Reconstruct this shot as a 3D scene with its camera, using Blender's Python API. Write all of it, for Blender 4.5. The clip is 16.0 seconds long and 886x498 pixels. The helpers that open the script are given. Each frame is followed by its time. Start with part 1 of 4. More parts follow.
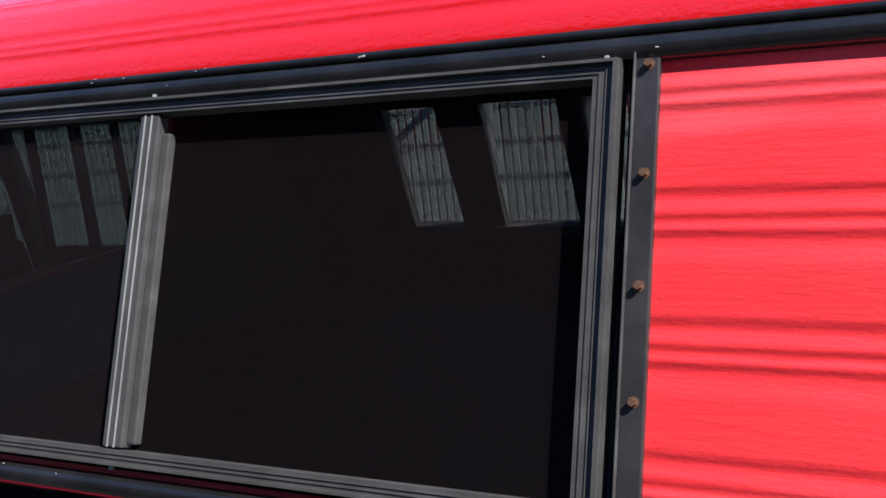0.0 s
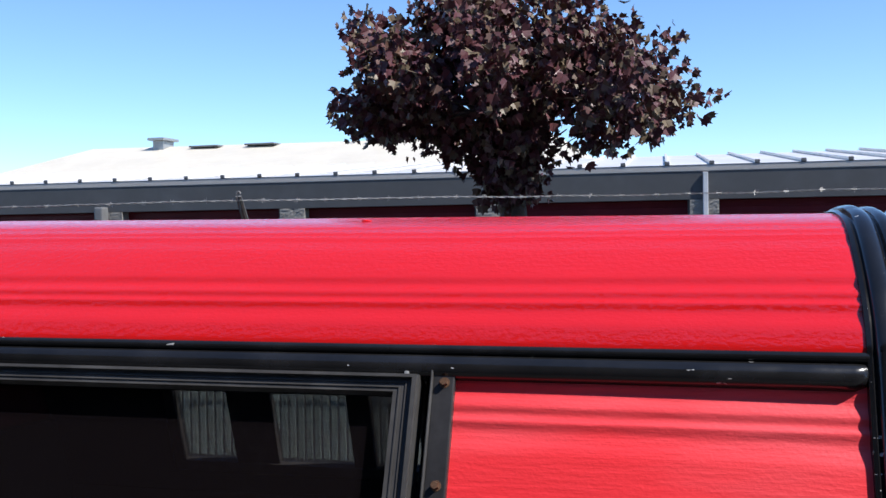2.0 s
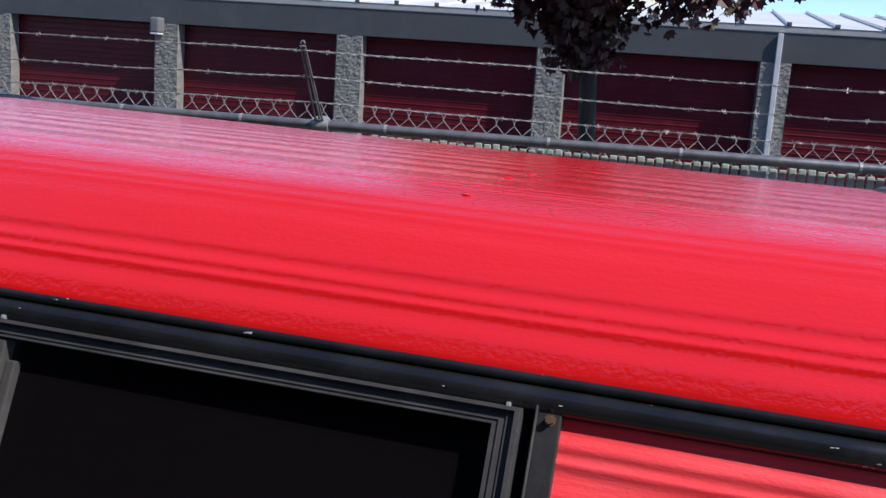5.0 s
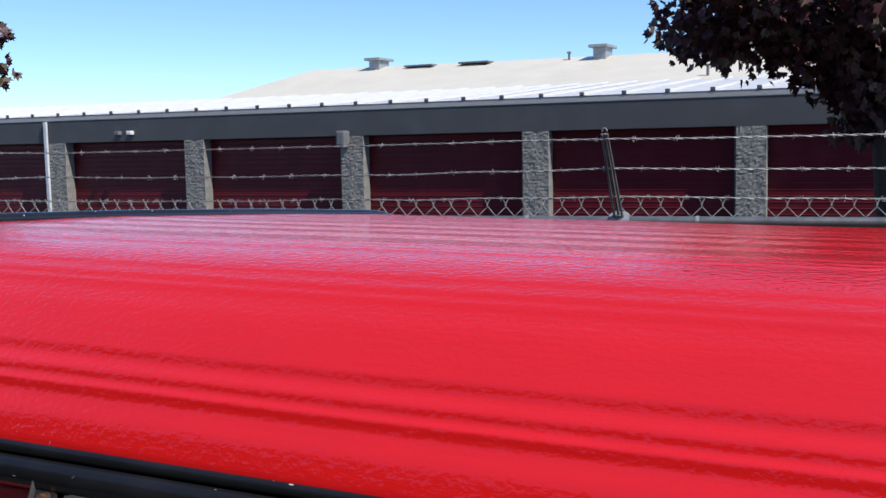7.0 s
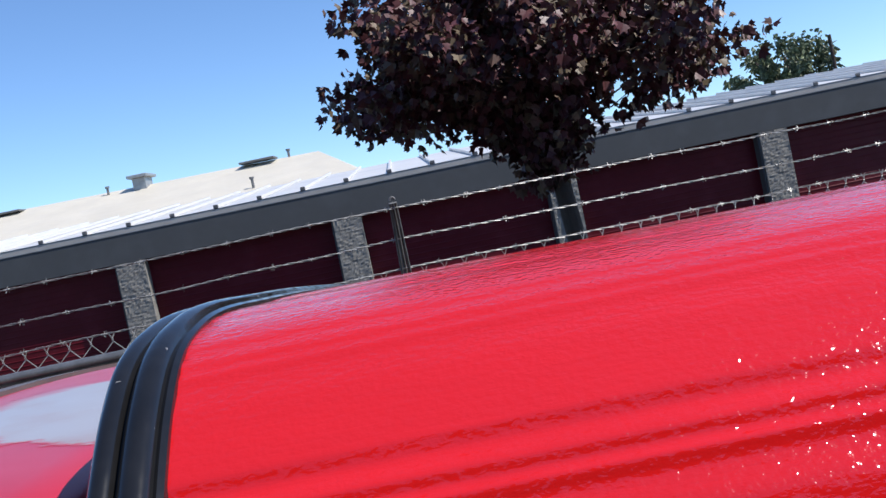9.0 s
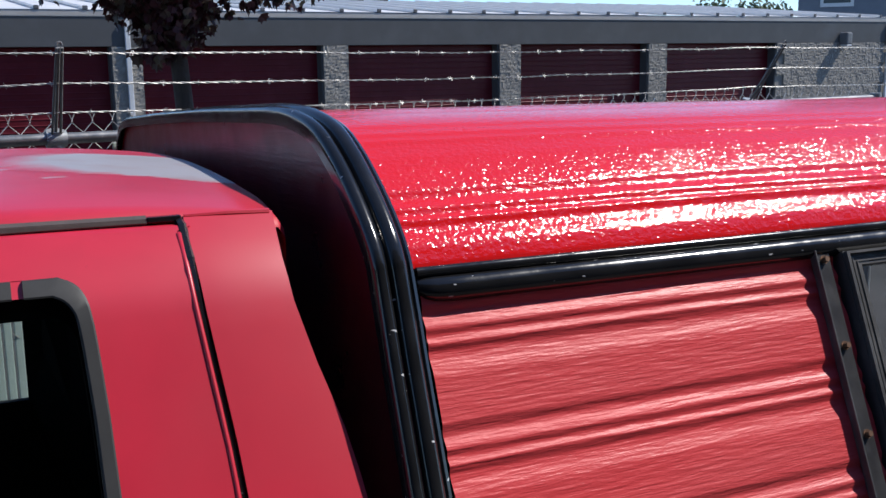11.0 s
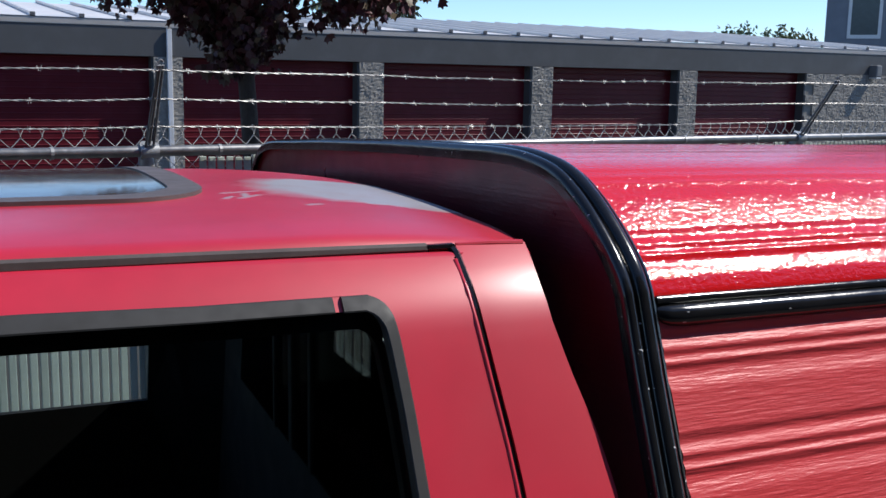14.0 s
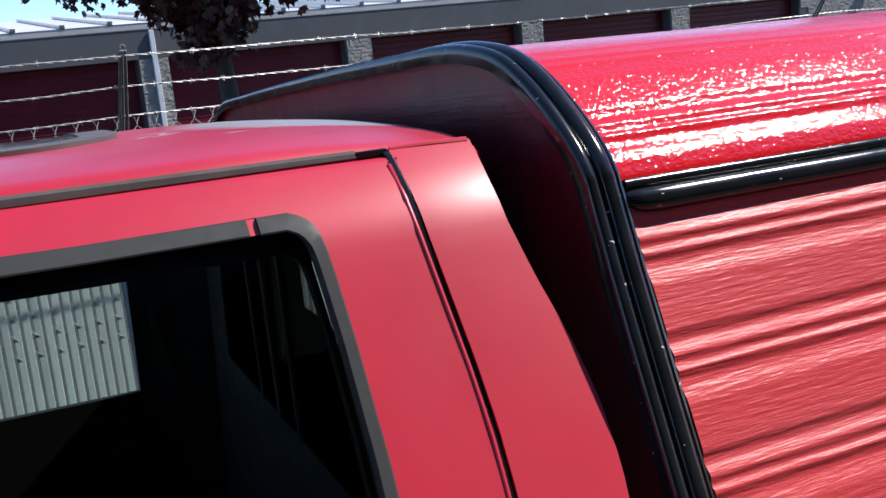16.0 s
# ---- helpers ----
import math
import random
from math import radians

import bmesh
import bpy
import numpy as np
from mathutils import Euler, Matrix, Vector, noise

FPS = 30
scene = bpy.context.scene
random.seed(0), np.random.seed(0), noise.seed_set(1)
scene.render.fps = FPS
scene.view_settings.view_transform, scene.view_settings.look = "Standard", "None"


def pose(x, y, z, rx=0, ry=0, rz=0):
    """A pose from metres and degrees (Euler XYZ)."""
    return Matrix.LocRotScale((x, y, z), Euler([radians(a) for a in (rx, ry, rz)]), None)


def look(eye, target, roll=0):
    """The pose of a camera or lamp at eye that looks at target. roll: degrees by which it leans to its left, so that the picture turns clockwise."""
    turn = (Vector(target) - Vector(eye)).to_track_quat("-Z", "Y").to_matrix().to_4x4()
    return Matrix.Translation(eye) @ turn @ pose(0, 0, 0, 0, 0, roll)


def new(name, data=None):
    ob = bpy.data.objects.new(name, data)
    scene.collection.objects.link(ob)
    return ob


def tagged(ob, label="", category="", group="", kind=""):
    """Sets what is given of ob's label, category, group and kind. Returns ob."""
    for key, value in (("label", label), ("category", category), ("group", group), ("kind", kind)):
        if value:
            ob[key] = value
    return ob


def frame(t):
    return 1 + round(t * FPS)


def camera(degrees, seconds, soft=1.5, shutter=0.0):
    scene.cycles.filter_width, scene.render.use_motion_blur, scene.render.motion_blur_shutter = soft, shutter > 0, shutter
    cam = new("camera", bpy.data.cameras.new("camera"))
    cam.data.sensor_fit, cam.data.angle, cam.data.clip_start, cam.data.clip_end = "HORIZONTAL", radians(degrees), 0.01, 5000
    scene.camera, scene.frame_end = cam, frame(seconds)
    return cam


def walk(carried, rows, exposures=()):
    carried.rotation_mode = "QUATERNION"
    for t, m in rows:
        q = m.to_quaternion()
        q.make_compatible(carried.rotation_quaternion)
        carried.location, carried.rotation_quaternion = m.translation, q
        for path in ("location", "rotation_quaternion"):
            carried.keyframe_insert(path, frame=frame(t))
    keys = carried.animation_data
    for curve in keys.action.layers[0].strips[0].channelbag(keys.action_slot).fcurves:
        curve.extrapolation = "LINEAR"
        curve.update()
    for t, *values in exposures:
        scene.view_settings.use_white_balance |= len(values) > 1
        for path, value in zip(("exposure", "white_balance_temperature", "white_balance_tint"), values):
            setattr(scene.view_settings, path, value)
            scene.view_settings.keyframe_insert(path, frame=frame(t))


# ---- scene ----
cam = camera(46.95, 16.0)
# seconds, eye x y z, yaw to the left, pitch up, roll
PATH = [
    (0, 0.015, 0.037, 1.722, 29.34, -12.02, -6.55),
    (0.5, -0.04, -0.02, 1.767, 25.91, -11.33, -3.50),
    (1, -0.03, -0.026, 1.777, 23.92, -6.71, -2.28),
    (1.5, 0.003, -0.038, 1.803, 17.82, -3.53, -1.43),
    (2, 0.011, -0.015, 1.815, 15.74, -1.20, -0.99),
    (2.5, 0.01, 0, 1.833, 15.02, 0.03, -0.08),
    (3, 0.028, 0.004, 1.864, 13.47, -0.15, -1.20),
    (3.2, 0.032, 0.028, 1.891, 12.94, -2.57, -0.63),
    (5.3, -0.105, 0.116, 1.959, 19.06, -11.00, 4.88),
    (5.5, -0.114, 0.167, 1.948, 22.12, -9.13, 3.68),
    (6, -0.165, 0.338, 1.913, 26.28, -4.61, 4.75),
    (6.5, -0.464, 0.380, 1.916, 26.97, -4.20, 2.52),
    (7, -0.795, 0.355, 1.915, 27.14, -5.60, -1.07),
    (7.5, -1.000, 0.41, 1.9, 22.36, -1.67, -5.54),
    (8, -1.316, 0.386, 1.917, 12.13, -0.12, -3.17),
    (8.5, -1.577, 0.367, 1.938, 6.28, -2.12, -4.56),
    (9, -1.648, 0.419, 1.875, 2.02, -1.71, -11.67),
    (9.5, -1.85, 0.373, 1.894, -5.61, -1.76, -4.14),
    (10, -2.038, 0.283, 1.923, -15.27, -8.01, -3.31),
    (10.2, -2.056, 0.17, 1.881, -17.59, -9.46, -2.71),
    (12.3, -2.312, -0.016, 1.949, -27.25, -10.41, -0.47),
    (12.5, -2.339, -0.018, 1.956, -26.65, -9.82, -0.06),
    (13, -2.383, 0.003, 1.957, -23.50, -8.67, 2.08),
    (13.5, -2.382, 0.009, 1.941, -23.48, -9.02, 3.41),
    (14, -2.39, -0.003, 1.929, -23.01, -9.50, 1.09),
    (14.5, -2.388, -0.007, 1.912, -21.97, -10.41, -1.36),
    (15, -2.371, -0.011, 1.919, -21.51, -10.36, -2.83),
    (15.5, -2.367, 0.008, 1.909, -21.94, -9.13, -4.42),
    (16, -2.284, 0.077, 1.844, -22.02, -10.93, -5.97),
]


def aim(x, y, z, yaw, pitch, roll):
    return pose(x, y, z, 90, 0, yaw) @ pose(0, 0, 0, pitch, 0, 0) @ pose(0, 0, 0, 0, 0, roll)


walk(cam, [(row[0], aim(*row[1:])) for row in PATH],
     [(0, 1.05), (0.5, 2.0), (1.0, 1.8), (1.5, 0.95), (2.2, 0.6), (3.2, 0.5), (5.5, 0.48), (8.0, 0.25), (10.2, 0.58), (12.5, 0.14), (13.5, 0.2), (14.5, 0.52), (16, 0.70)])

# ---- light ----
SUN = Vector((0.62, -0.15, 0.772)).normalized()
world = bpy.data.worlds.new("world")
scene.world = world
world.use_nodes = True
sky = world.node_tree.nodes.new("ShaderNodeTexSky")
sky.sky_type, sky.sun_disc = "NISHITA", False
sky.sun_elevation = math.asin(SUN.z)
sky.sun_rotation = math.atan2(SUN.x, SUN.y)
sky.altitude, sky.air_density, sky.dust_density, sky.ozone_density = 900, 0.88, 0.0, 5.5
backing = world.node_tree.nodes["Background"]
backing.inputs["Strength"].default_value = 0.130
tone = world.node_tree.nodes.new("ShaderNodeVectorMath")
tone.operation = "MULTIPLY"
tone.inputs[1].default_value = (0.94, 1.02, 1.10)
world.node_tree.links.new(sky.outputs[0], tone.inputs[0])
world.node_tree.links.new(tone.outputs[0], backing.inputs["Color"])
sun = new("sun", bpy.data.lights.new("sun", "SUN"))
sun.data.energy, sun.data.angle, sun.data.color = 4.2, radians(0.5), (1.0, 0.963, 0.915)
sun.matrix_world = look((0, 0, 30), Vector((0, 0, 30)) - SUN)


# ---- materials ----
def material(name, colour, rough=0.5, metal=0.0, spread=0.12, scale=6.0, stretch=(1, 1, 1), bump=0.0, bump_scale=80.0,
             bump_stretch=(1, 1, 1), coat=0.0, coat_rough=0.12, rough_spread=0.08, island=False, dirt=None, dirt_scale=2.0, dirt_amount=0.5, specular=0.5,
             speck=0.0, speck_scale=200.0, ior=1.5, chips=None, chip_scale=60.0, other=None, wear=None):
    """A surface with mottled colour at two scales, uneven gloss and fine relief."""
    m = bpy.data.materials.new(name)
    m.use_nodes = True
    n, link = m.node_tree.nodes, m.node_tree.links.new
    b = n["Principled BSDF"]
    b.inputs["Metallic"].default_value = metal
    b.inputs["IOR"].default_value = ior
    b.inputs["Coat Weight"].default_value = coat
    b.inputs["Coat Roughness"].default_value = coat_rough
    b.inputs["Coat IOR"].default_value = ior
    b.inputs["Specular IOR Level"].default_value = specular
    tex = n.new("ShaderNodeTexCoord")

    def noise_at(size, by, detail=5.0):
        move = n.new("ShaderNodeMapping")
        move.inputs["Scale"].default_value = by
        link(tex.outputs["Object"], move.inputs["Vector"])
        t = n.new("ShaderNodeTexNoise")
        t.inputs["Scale"].default_value, t.inputs["Detail"].default_value = size, detail
        link(move.outputs[0], t.inputs["Vector"])
        return t.outputs["Fac"]

    def mix(fac, a, c, kind="MIX"):
        x = n.new("ShaderNodeMix")
        x.data_type, x.blend_type = "RGBA", kind
        for at, v in ((0, fac), (6, a), (7, c)):
            if hasattr(v, "links"):
                link(v, x.inputs[at])
            else:
                x.inputs[at].default_value = v
        return x.outputs[2]

    def ramp(fac, lo, hi, a=0.0, c=1.0):
        r = n.new("ShaderNodeMapRange")
        for at, v in ((1, lo), (2, hi), (3, a), (4, c)):
            r.inputs[at].default_value = v
        link(fac, r.inputs[0])
        return r.outputs[0]

    low = tuple(c * (1 - spread) for c in colour) + (1,)
    high = tuple(min(1, c * (1 + spread)) for c in colour) + (1,)
    out = mix(ramp(noise_at(scale, stretch), 0.3, 0.7), low, high)
    fine = ramp(noise_at(scale * 9, stretch, 3.0), 0.25, 0.75, 1 - spread * 0.6, 1 + spread * 0.4)
    shade = n.new("ShaderNodeVectorMath")
    shade.operation = "SCALE"
    link(out, shade.inputs[0])
    link(fine, shade.inputs["Scale"])
    out = shade.outputs[0]
    if island:
        info = n.new("ShaderNodeObjectInfo")
        geo = n.new("ShaderNodeNewGeometry")
        add = n.new("ShaderNodeMath")
        add.operation = "ADD"
        link(info.outputs["Random"], add.inputs[0])
        link(geo.outputs["Random Per Island"], add.inputs[1])
        vary = n.new("ShaderNodeVectorMath")
        vary.operation = "SCALE"
        link(out, vary.inputs[0])
        link(ramp(add.outputs[0], 0, 2, 1 - island, 1 + island), vary.inputs["Scale"])
        out = vary.outputs[0]
    if other:
        geo2 = n.new("ShaderNodeNewGeometry")
        out = mix(ramp(geo2.outputs["Random Per Island"], 0.55, 0.75), out, other + (1,))
    if chips:
        out = mix(ramp(noise_at(chip_scale, (0.35, 1, 1), 2.0), 0.735, 0.745), out, chips + (1,))
    if dirt:
        out = mix(ramp(noise_at(dirt_scale, stretch, 8.0), 0.5, 0.72, 0.0, dirt_amount), out, dirt + (1,))
    if wear:
        at = n.new("ShaderNodeAttribute")
        at.attribute_name = "wear"
        bare = mix(ramp(noise_at(9.0, (1, 1, 1), 6.0), 0.52, 0.74), wear[0] + (1,), wear[1] + (1,))
        out = mix(at.outputs["Fac"], out, bare)
    link(out, b.inputs["Base Color"])
    link(ramp(noise_at(scale * 3, stretch), 0.3, 0.7, max(0.02, rough - rough_spread), min(1, rough + rough_spread)), b.inputs["Roughness"])
    if bump:
        k = n.new("ShaderNodeBump")
        k.inputs["Strength"].default_value, k.inputs["Distance"].default_value = 1.0, bump
        link(noise_at(bump_scale, bump_stretch, 4.0), k.inputs["Height"])
        if speck:
            f = n.new("ShaderNodeBump")
            f.inputs["Strength"].default_value, f.inputs["Distance"].default_value = 1.0, speck
            link(noise_at(speck_scale, (0.8, 1, 1), 2.0), f.inputs["Height"])
            link(k.outputs[0], f.inputs["Normal"])
            if coat:
                link(f.outputs[0], b.inputs["Coat Normal"])
            else:
                k = f
        link(k.outputs[0], b.inputs["Normal"])
    return m


def glass(name, tint, gloss=1.25, mirror=1.0, dull=0.01, film_share=0.0):
    """A thin tinted pane: light goes straight through, tinted, and the surface mirrors."""
    m = bpy.data.materials.new(name)
    m.use_nodes = True
    n, link = m.node_tree.nodes, m.node_tree.links.new
    n.remove(n["Principled BSDF"])
    clear, shine, fres, join = (n.new(k) for k in ("ShaderNodeBsdfTransparent", "ShaderNodeBsdfGlossy", "ShaderNodeFresnel", "ShaderNodeMixShader"))
    clear.inputs[0].default_value = tint + (1,)
    shine.inputs["Color"].default_value = (mirror, mirror, mirror, 1)
    shine.inputs["Roughness"].default_value = dull
    fres.inputs[0].default_value = gloss
    link(fres.outputs[0], join.inputs[0])
    link(clear.outputs[0], join.inputs[1])
    link(shine.outputs[0], join.inputs[2])
    last = join
    # thin pale diffuse film that lifts the pane's black
    if film_share:
        film, over = n.new("ShaderNodeBsdfDiffuse"), n.new("ShaderNodeMixShader")
        film.inputs["Color"].default_value = (0.66, 0.50, 0.58, 1)
        over.inputs[0].default_value = film_share
        link(join.outputs[0], over.inputs[1])
        link(film.outputs[0], over.inputs[2])
        last = over
    link(last.outputs[0], n["Material Output"].inputs[0])
    return m


GRAIN = dict(bump=0.0003, bump_scale=62.0, bump_stretch=(0.4, 3.2, 3.2), speck=0.00125, speck_scale=230.0)
WOODGRAIN = dict(bump=0.0006, bump_scale=58.0, bump_stretch=(0.42, 3.6, 3.6), speck=0.0003, speck_scale=300.0)
RED_SIDING = material("red_painted_siding", (0.65, 0.009, 0.010), 0.24, spread=0.05, scale=3.0, stretch=(0.4, 2, 2), coat=1.0, coat_rough=0.095, rough_spread=0.04, specular=0.0, ior=1.77, **GRAIN)
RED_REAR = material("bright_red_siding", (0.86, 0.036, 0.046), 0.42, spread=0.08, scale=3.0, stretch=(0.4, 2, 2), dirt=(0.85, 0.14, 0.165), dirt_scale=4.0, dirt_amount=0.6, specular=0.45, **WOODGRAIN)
RED_FADED = material("faded_red_siding", (0.58, 0.050, 0.056), 0.46, spread=0.08, scale=3.0, stretch=(0.4, 2, 2), dirt=(0.56, 0.085, 0.09), dirt_scale=5.0, dirt_amount=0.5, specular=0.36, bump=0.0013, bump_scale=76.0, bump_stretch=(0.34, 3.2, 3.2), speck=0.0002, speck_scale=260.0)
RED_CAB = material("matte_red_car_paint", (0.51, 0.015, 0.038), 0.40, spread=0.09, scale=4.0, coat=0.85, coat_rough=0.36, rough_spread=0.05, specular=0.25, dirt=(0.48, 0.022, 0.040), dirt_scale=3.0, dirt_amount=0.7)
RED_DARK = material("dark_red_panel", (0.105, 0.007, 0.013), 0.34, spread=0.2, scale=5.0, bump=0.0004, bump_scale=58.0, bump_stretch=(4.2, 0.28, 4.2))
BLACK = material("black_vinyl_trim", (0.011, 0.011, 0.012), 0.17, spread=0.3, scale=12.0, bump=0.0004, bump_scale=30, dirt=(0.026, 0.026, 0.030), dirt_scale=9.0, dirt_amount=0.5, chips=(0.5, 0.5, 0.51), chip_scale=170.0)
SEAM_BROWN = material("brown_sealant", (0.075, 0.058, 0.054), 0.6, spread=0.2, scale=20.0)
# for the unseen wall that keeps bright sky out of the reflections
DARK_REFLECTED = material("dark_for_reflections", (0.075, 0.062, 0.050), 0.85, spread=0.3, scale=3.0, stretch=(4, 4, 0.4))
GLOSS_BLACK = material("glossy_black_frame", (0.012, 0.012, 0.014), 0.08, spread=0.2, scale=10.0, rough_spread=0.03, specular=0.9)
RUBBER = material("grey_rubber_seal", (0.020, 0.020, 0.020), 0.65, spread=0.15, scale=20.0)
DARK_METAL = material("dark_bronze_aluminium", (0.064, 0.061, 0.060), 0.48, metal=0.1, spread=0.15, scale=25.0, dirt=(0.16, 0.16, 0.16), dirt_scale=20.0, dirt_amount=0.4)
# blacker than any lining: the shade inside canopy and cab is in this colour
SHADE_LINER = material("interior_shade_black", (0.004, 0.0037, 0.004), 0.8, spread=0.2)
RUST = material("rusty_steel", (0.16, 0.085, 0.05), 0.6, metal=0.4, spread=0.4, scale=120.0)
TINT = glass("dark_tinted_glass", (0.50, 0.49, 0.49), 1.09, film_share=0.0066)
TINT_LEFT = glass("tinted_fixed_pane", (0.74, 0.75, 0.75), 1.09, film_share=0.008)
TINT_FAR = glass("tinted_glass", (0.69, 0.71, 0.71))
CLEAR = glass("clear_glass", (0.88, 0.92, 0.91), 1.2)
# darker tint with almost no mirroring; one small rear pane stays clear
DULL = glass("dark_rear_glass", (0.36, 0.38, 0.38), 1.01)
SUNROOF = material("smoked_sunroof_glass", (0.060, 0.048, 0.050), 0.08, spread=0.1, scale=5.0, rough_spread=0.03, specular=0.4)
RIM = material("grey_sunroof_rim", (0.10, 0.085, 0.082), 0.55, spread=0.15, scale=12.0)
TINT_CAB = glass("lightly_tinted_glass", (0.78, 0.82, 0.80), 1.07)
HATCH_GLASS = glass("clear_hatch_glass", (0.75, 0.82, 0.84), 1.8)
STRIP = material("weathered_black_strip", (0.028, 0.027, 0.029), 0.4, spread=0.25, scale=20.0, dirt=(0.05, 0.05, 0.05), dirt_scale=12.0, dirt_amount=0.6)
GALV = material("galvanised_steel", (0.36, 0.37, 0.37), 0.45, metal=0.4, spread=0.15, scale=30.0, dirt=(0.2, 0.2, 0.2), dirt_scale=8.0)
RAIL_GREY = material("weathered_dark_galvanised", (0.24, 0.24, 0.24), 0.36, metal=0.65, spread=0.2, scale=14.0, dirt=(0.13, 0.13, 0.13), dirt_scale=10.0)
WIRE = material("galvanised_wire", (0.42, 0.41, 0.39), 0.5, metal=0.5, spread=0.2, scale=40.0)
ARM = material("weathered_grey_steel", (0.17, 0.17, 0.17), 0.6, metal=0.3, spread=0.2, scale=20.0)
SLAT = material("grey_green_plastic_slats", (0.43, 0.50, 0.46), 0.5, spread=0.1, scale=4.0, island=0.25)
CMU = material("grey_split_face_block", (0.245, 0.230, 0.205), 0.9, spread=0.2, scale=7.0, bump=0.004, bump_scale=60.0, dirt=(0.16, 0.16, 0.15), dirt_scale=6.0)
FASCIA = material("grey_metal_fascia", (0.072, 0.073, 0.074), 0.6, spread=0.06, scale=1.0, dirt=(0.1, 0.105, 0.11), dirt_scale=2.0)
TRIM_GREY = material("light_grey_eave_trim", (0.42, 0.395, 0.365), 0.5, spread=0.06)
ROOF_METAL = material("bare_metal_roofing", (0.69, 0.67, 0.64), 0.42, metal=0.2, spread=0.05, scale=0.8, dirt=(0.5, 0.5, 0.49), dirt_scale=0.7)
ROOF_CREAM = material("cream_metal_roofing", (0.64, 0.585, 0.48), 0.5, spread=0.05, scale=0.5)
PANE_DULL = material("dull_window_glass", (0.075, 0.088, 0.085), 0.2, spread=0.1)
DOOR_RED = material("dark_red_roll_up_door", (0.105, 0.007, 0.013), 0.40, specular=0.25, spread=0.08, scale=2.0, dirt=(0.15, 0.02, 0.03), dirt_scale=3.0)
ASPHALT = material("worn_asphalt", (0.055, 0.054, 0.052), 0.9, spread=0.25, scale=0.7, bump=0.004, bump_scale=90.0, dirt=(0.085, 0.083, 0.08), dirt_scale=0.4)
BARK = material("grey_brown_bark", (0.070, 0.050, 0.038), 0.9, spread=0.35, scale=10.0, stretch=(1, 1, 0.2), bump=0.01, bump_scale=30.0)
LEAF_RED = material("dark_purple_maple_leaf", (0.100, 0.035, 0.039), 0.5, spread=0.3, scale=8.0, island=0.3, other=(0.135, 0.10, 0.062), specular=0.4)
LEAF_GREEN = material("green_leaf", (0.15, 0.18, 0.09), 0.5, spread=0.3, scale=6.0, island=0.45)
STUCCO = material("grey_stucco", (0.20, 0.215, 0.24), 0.9, spread=0.06, scale=3.0, bump=0.004, bump_scale=60.0)
WHITE = material("white_painted_trim", (0.72, 0.72, 0.70), 0.5, spread=0.04)
SPOUT = material("pale_grey_painted_steel", (0.62, 0.63, 0.64), 0.45, spread=0.06, scale=6.0, dirt=(0.36, 0.36, 0.36), dirt_scale=5.0)
TYRE = material("tyre_rubber", (0.02, 0.02, 0.02), 0.8, spread=0.2)
LAMP = material("light_fixture_housing", (0.16, 0.16, 0.16), 0.5, spread=0.1)
PRIMER = material("peeled_red_car_paint", (0.51, 0.015, 0.038), 0.40, spread=0.09, scale=4.0, coat=0.85, coat_rough=0.36, rough_spread=0.05, specular=0.25, dirt=(0.48, 0.022, 0.040), dirt_scale=3.0, dirt_amount=0.7, wear=((0.385, 0.365, 0.385), (0.33, 0.21, 0.185)))


# ---- building helpers ----
def mesh_of(name, bm):
    me = bpy.data.meshes.new(name)
    bm.normal_update()
    bm.to_mesh(me)
    bm.free()
    return me


def part(name, bm, mat, parent=None, label="", smooth=False, at=None):
    """Links a bmesh (or ready mesh) as one mesh object under a thing or a part."""
    me = mesh_of(name, bm) if isinstance(bm, bmesh.types.BMesh) else bm
    if not me.materials:
        me.materials.append(mat)
    if smooth:
        me.shade_smooth()
        if smooth is not True:
            me.set_sharp_from_angle(angle=radians(smooth))
    ob = new(name, me)
    if parent:
        ob.parent = parent
    if at is not None:
        ob.matrix_basis = at
    if label:
        tagged(ob, label)
    return ob


def thing(name, label, category, group="", at=None, kind=""):
    ob = new(name)
    if at is not None:
        ob.matrix_basis = at
    return tagged(ob, label, category, group, kind)


def block(bm, lo, hi, bevel=0.0, m=None):
    """Adds a box between two corners, its edges bevelled."""
    lo, hi = Vector(lo), Vector(hi)
    made = bmesh.ops.create_cube(bm, size=1)
    verts = made["verts"]
    for v in verts:
        v.co = Vector((lo[i] + (v.co[i] + 0.5) * (hi[i] - lo[i]) for i in range(3)))
    if bevel:
        edges = list({e for v in verts for e in v.link_edges})
        out = bmesh.ops.bevel(bm, geom=edges, offset=bevel, segments=2, affect="EDGES", profile=0.6)
        verts = list({v for f in out["faces"] for v in f.verts} | {v for v in verts if v.is_valid})
    if m is not None:
        bmesh.ops.transform(bm, matrix=m, verts=verts)
    return bm


def box(lo, hi, bevel=0.0, m=None):
    return block(bmesh.new(), lo, hi, bevel, m)


def sheet(bm, rows, close=False):
    """Quads between rows of points; close joins the last column to the first."""
    vs = [[bm.verts.new(p) for p in row] for row in rows]
    for a, b in zip(vs, vs[1:]):
        n = len(a)
        for i in range(n if close else n - 1):
            bm.faces.new((a[i], a[(i + 1) % n], b[(i + 1) % n], b[i]))
    return vs


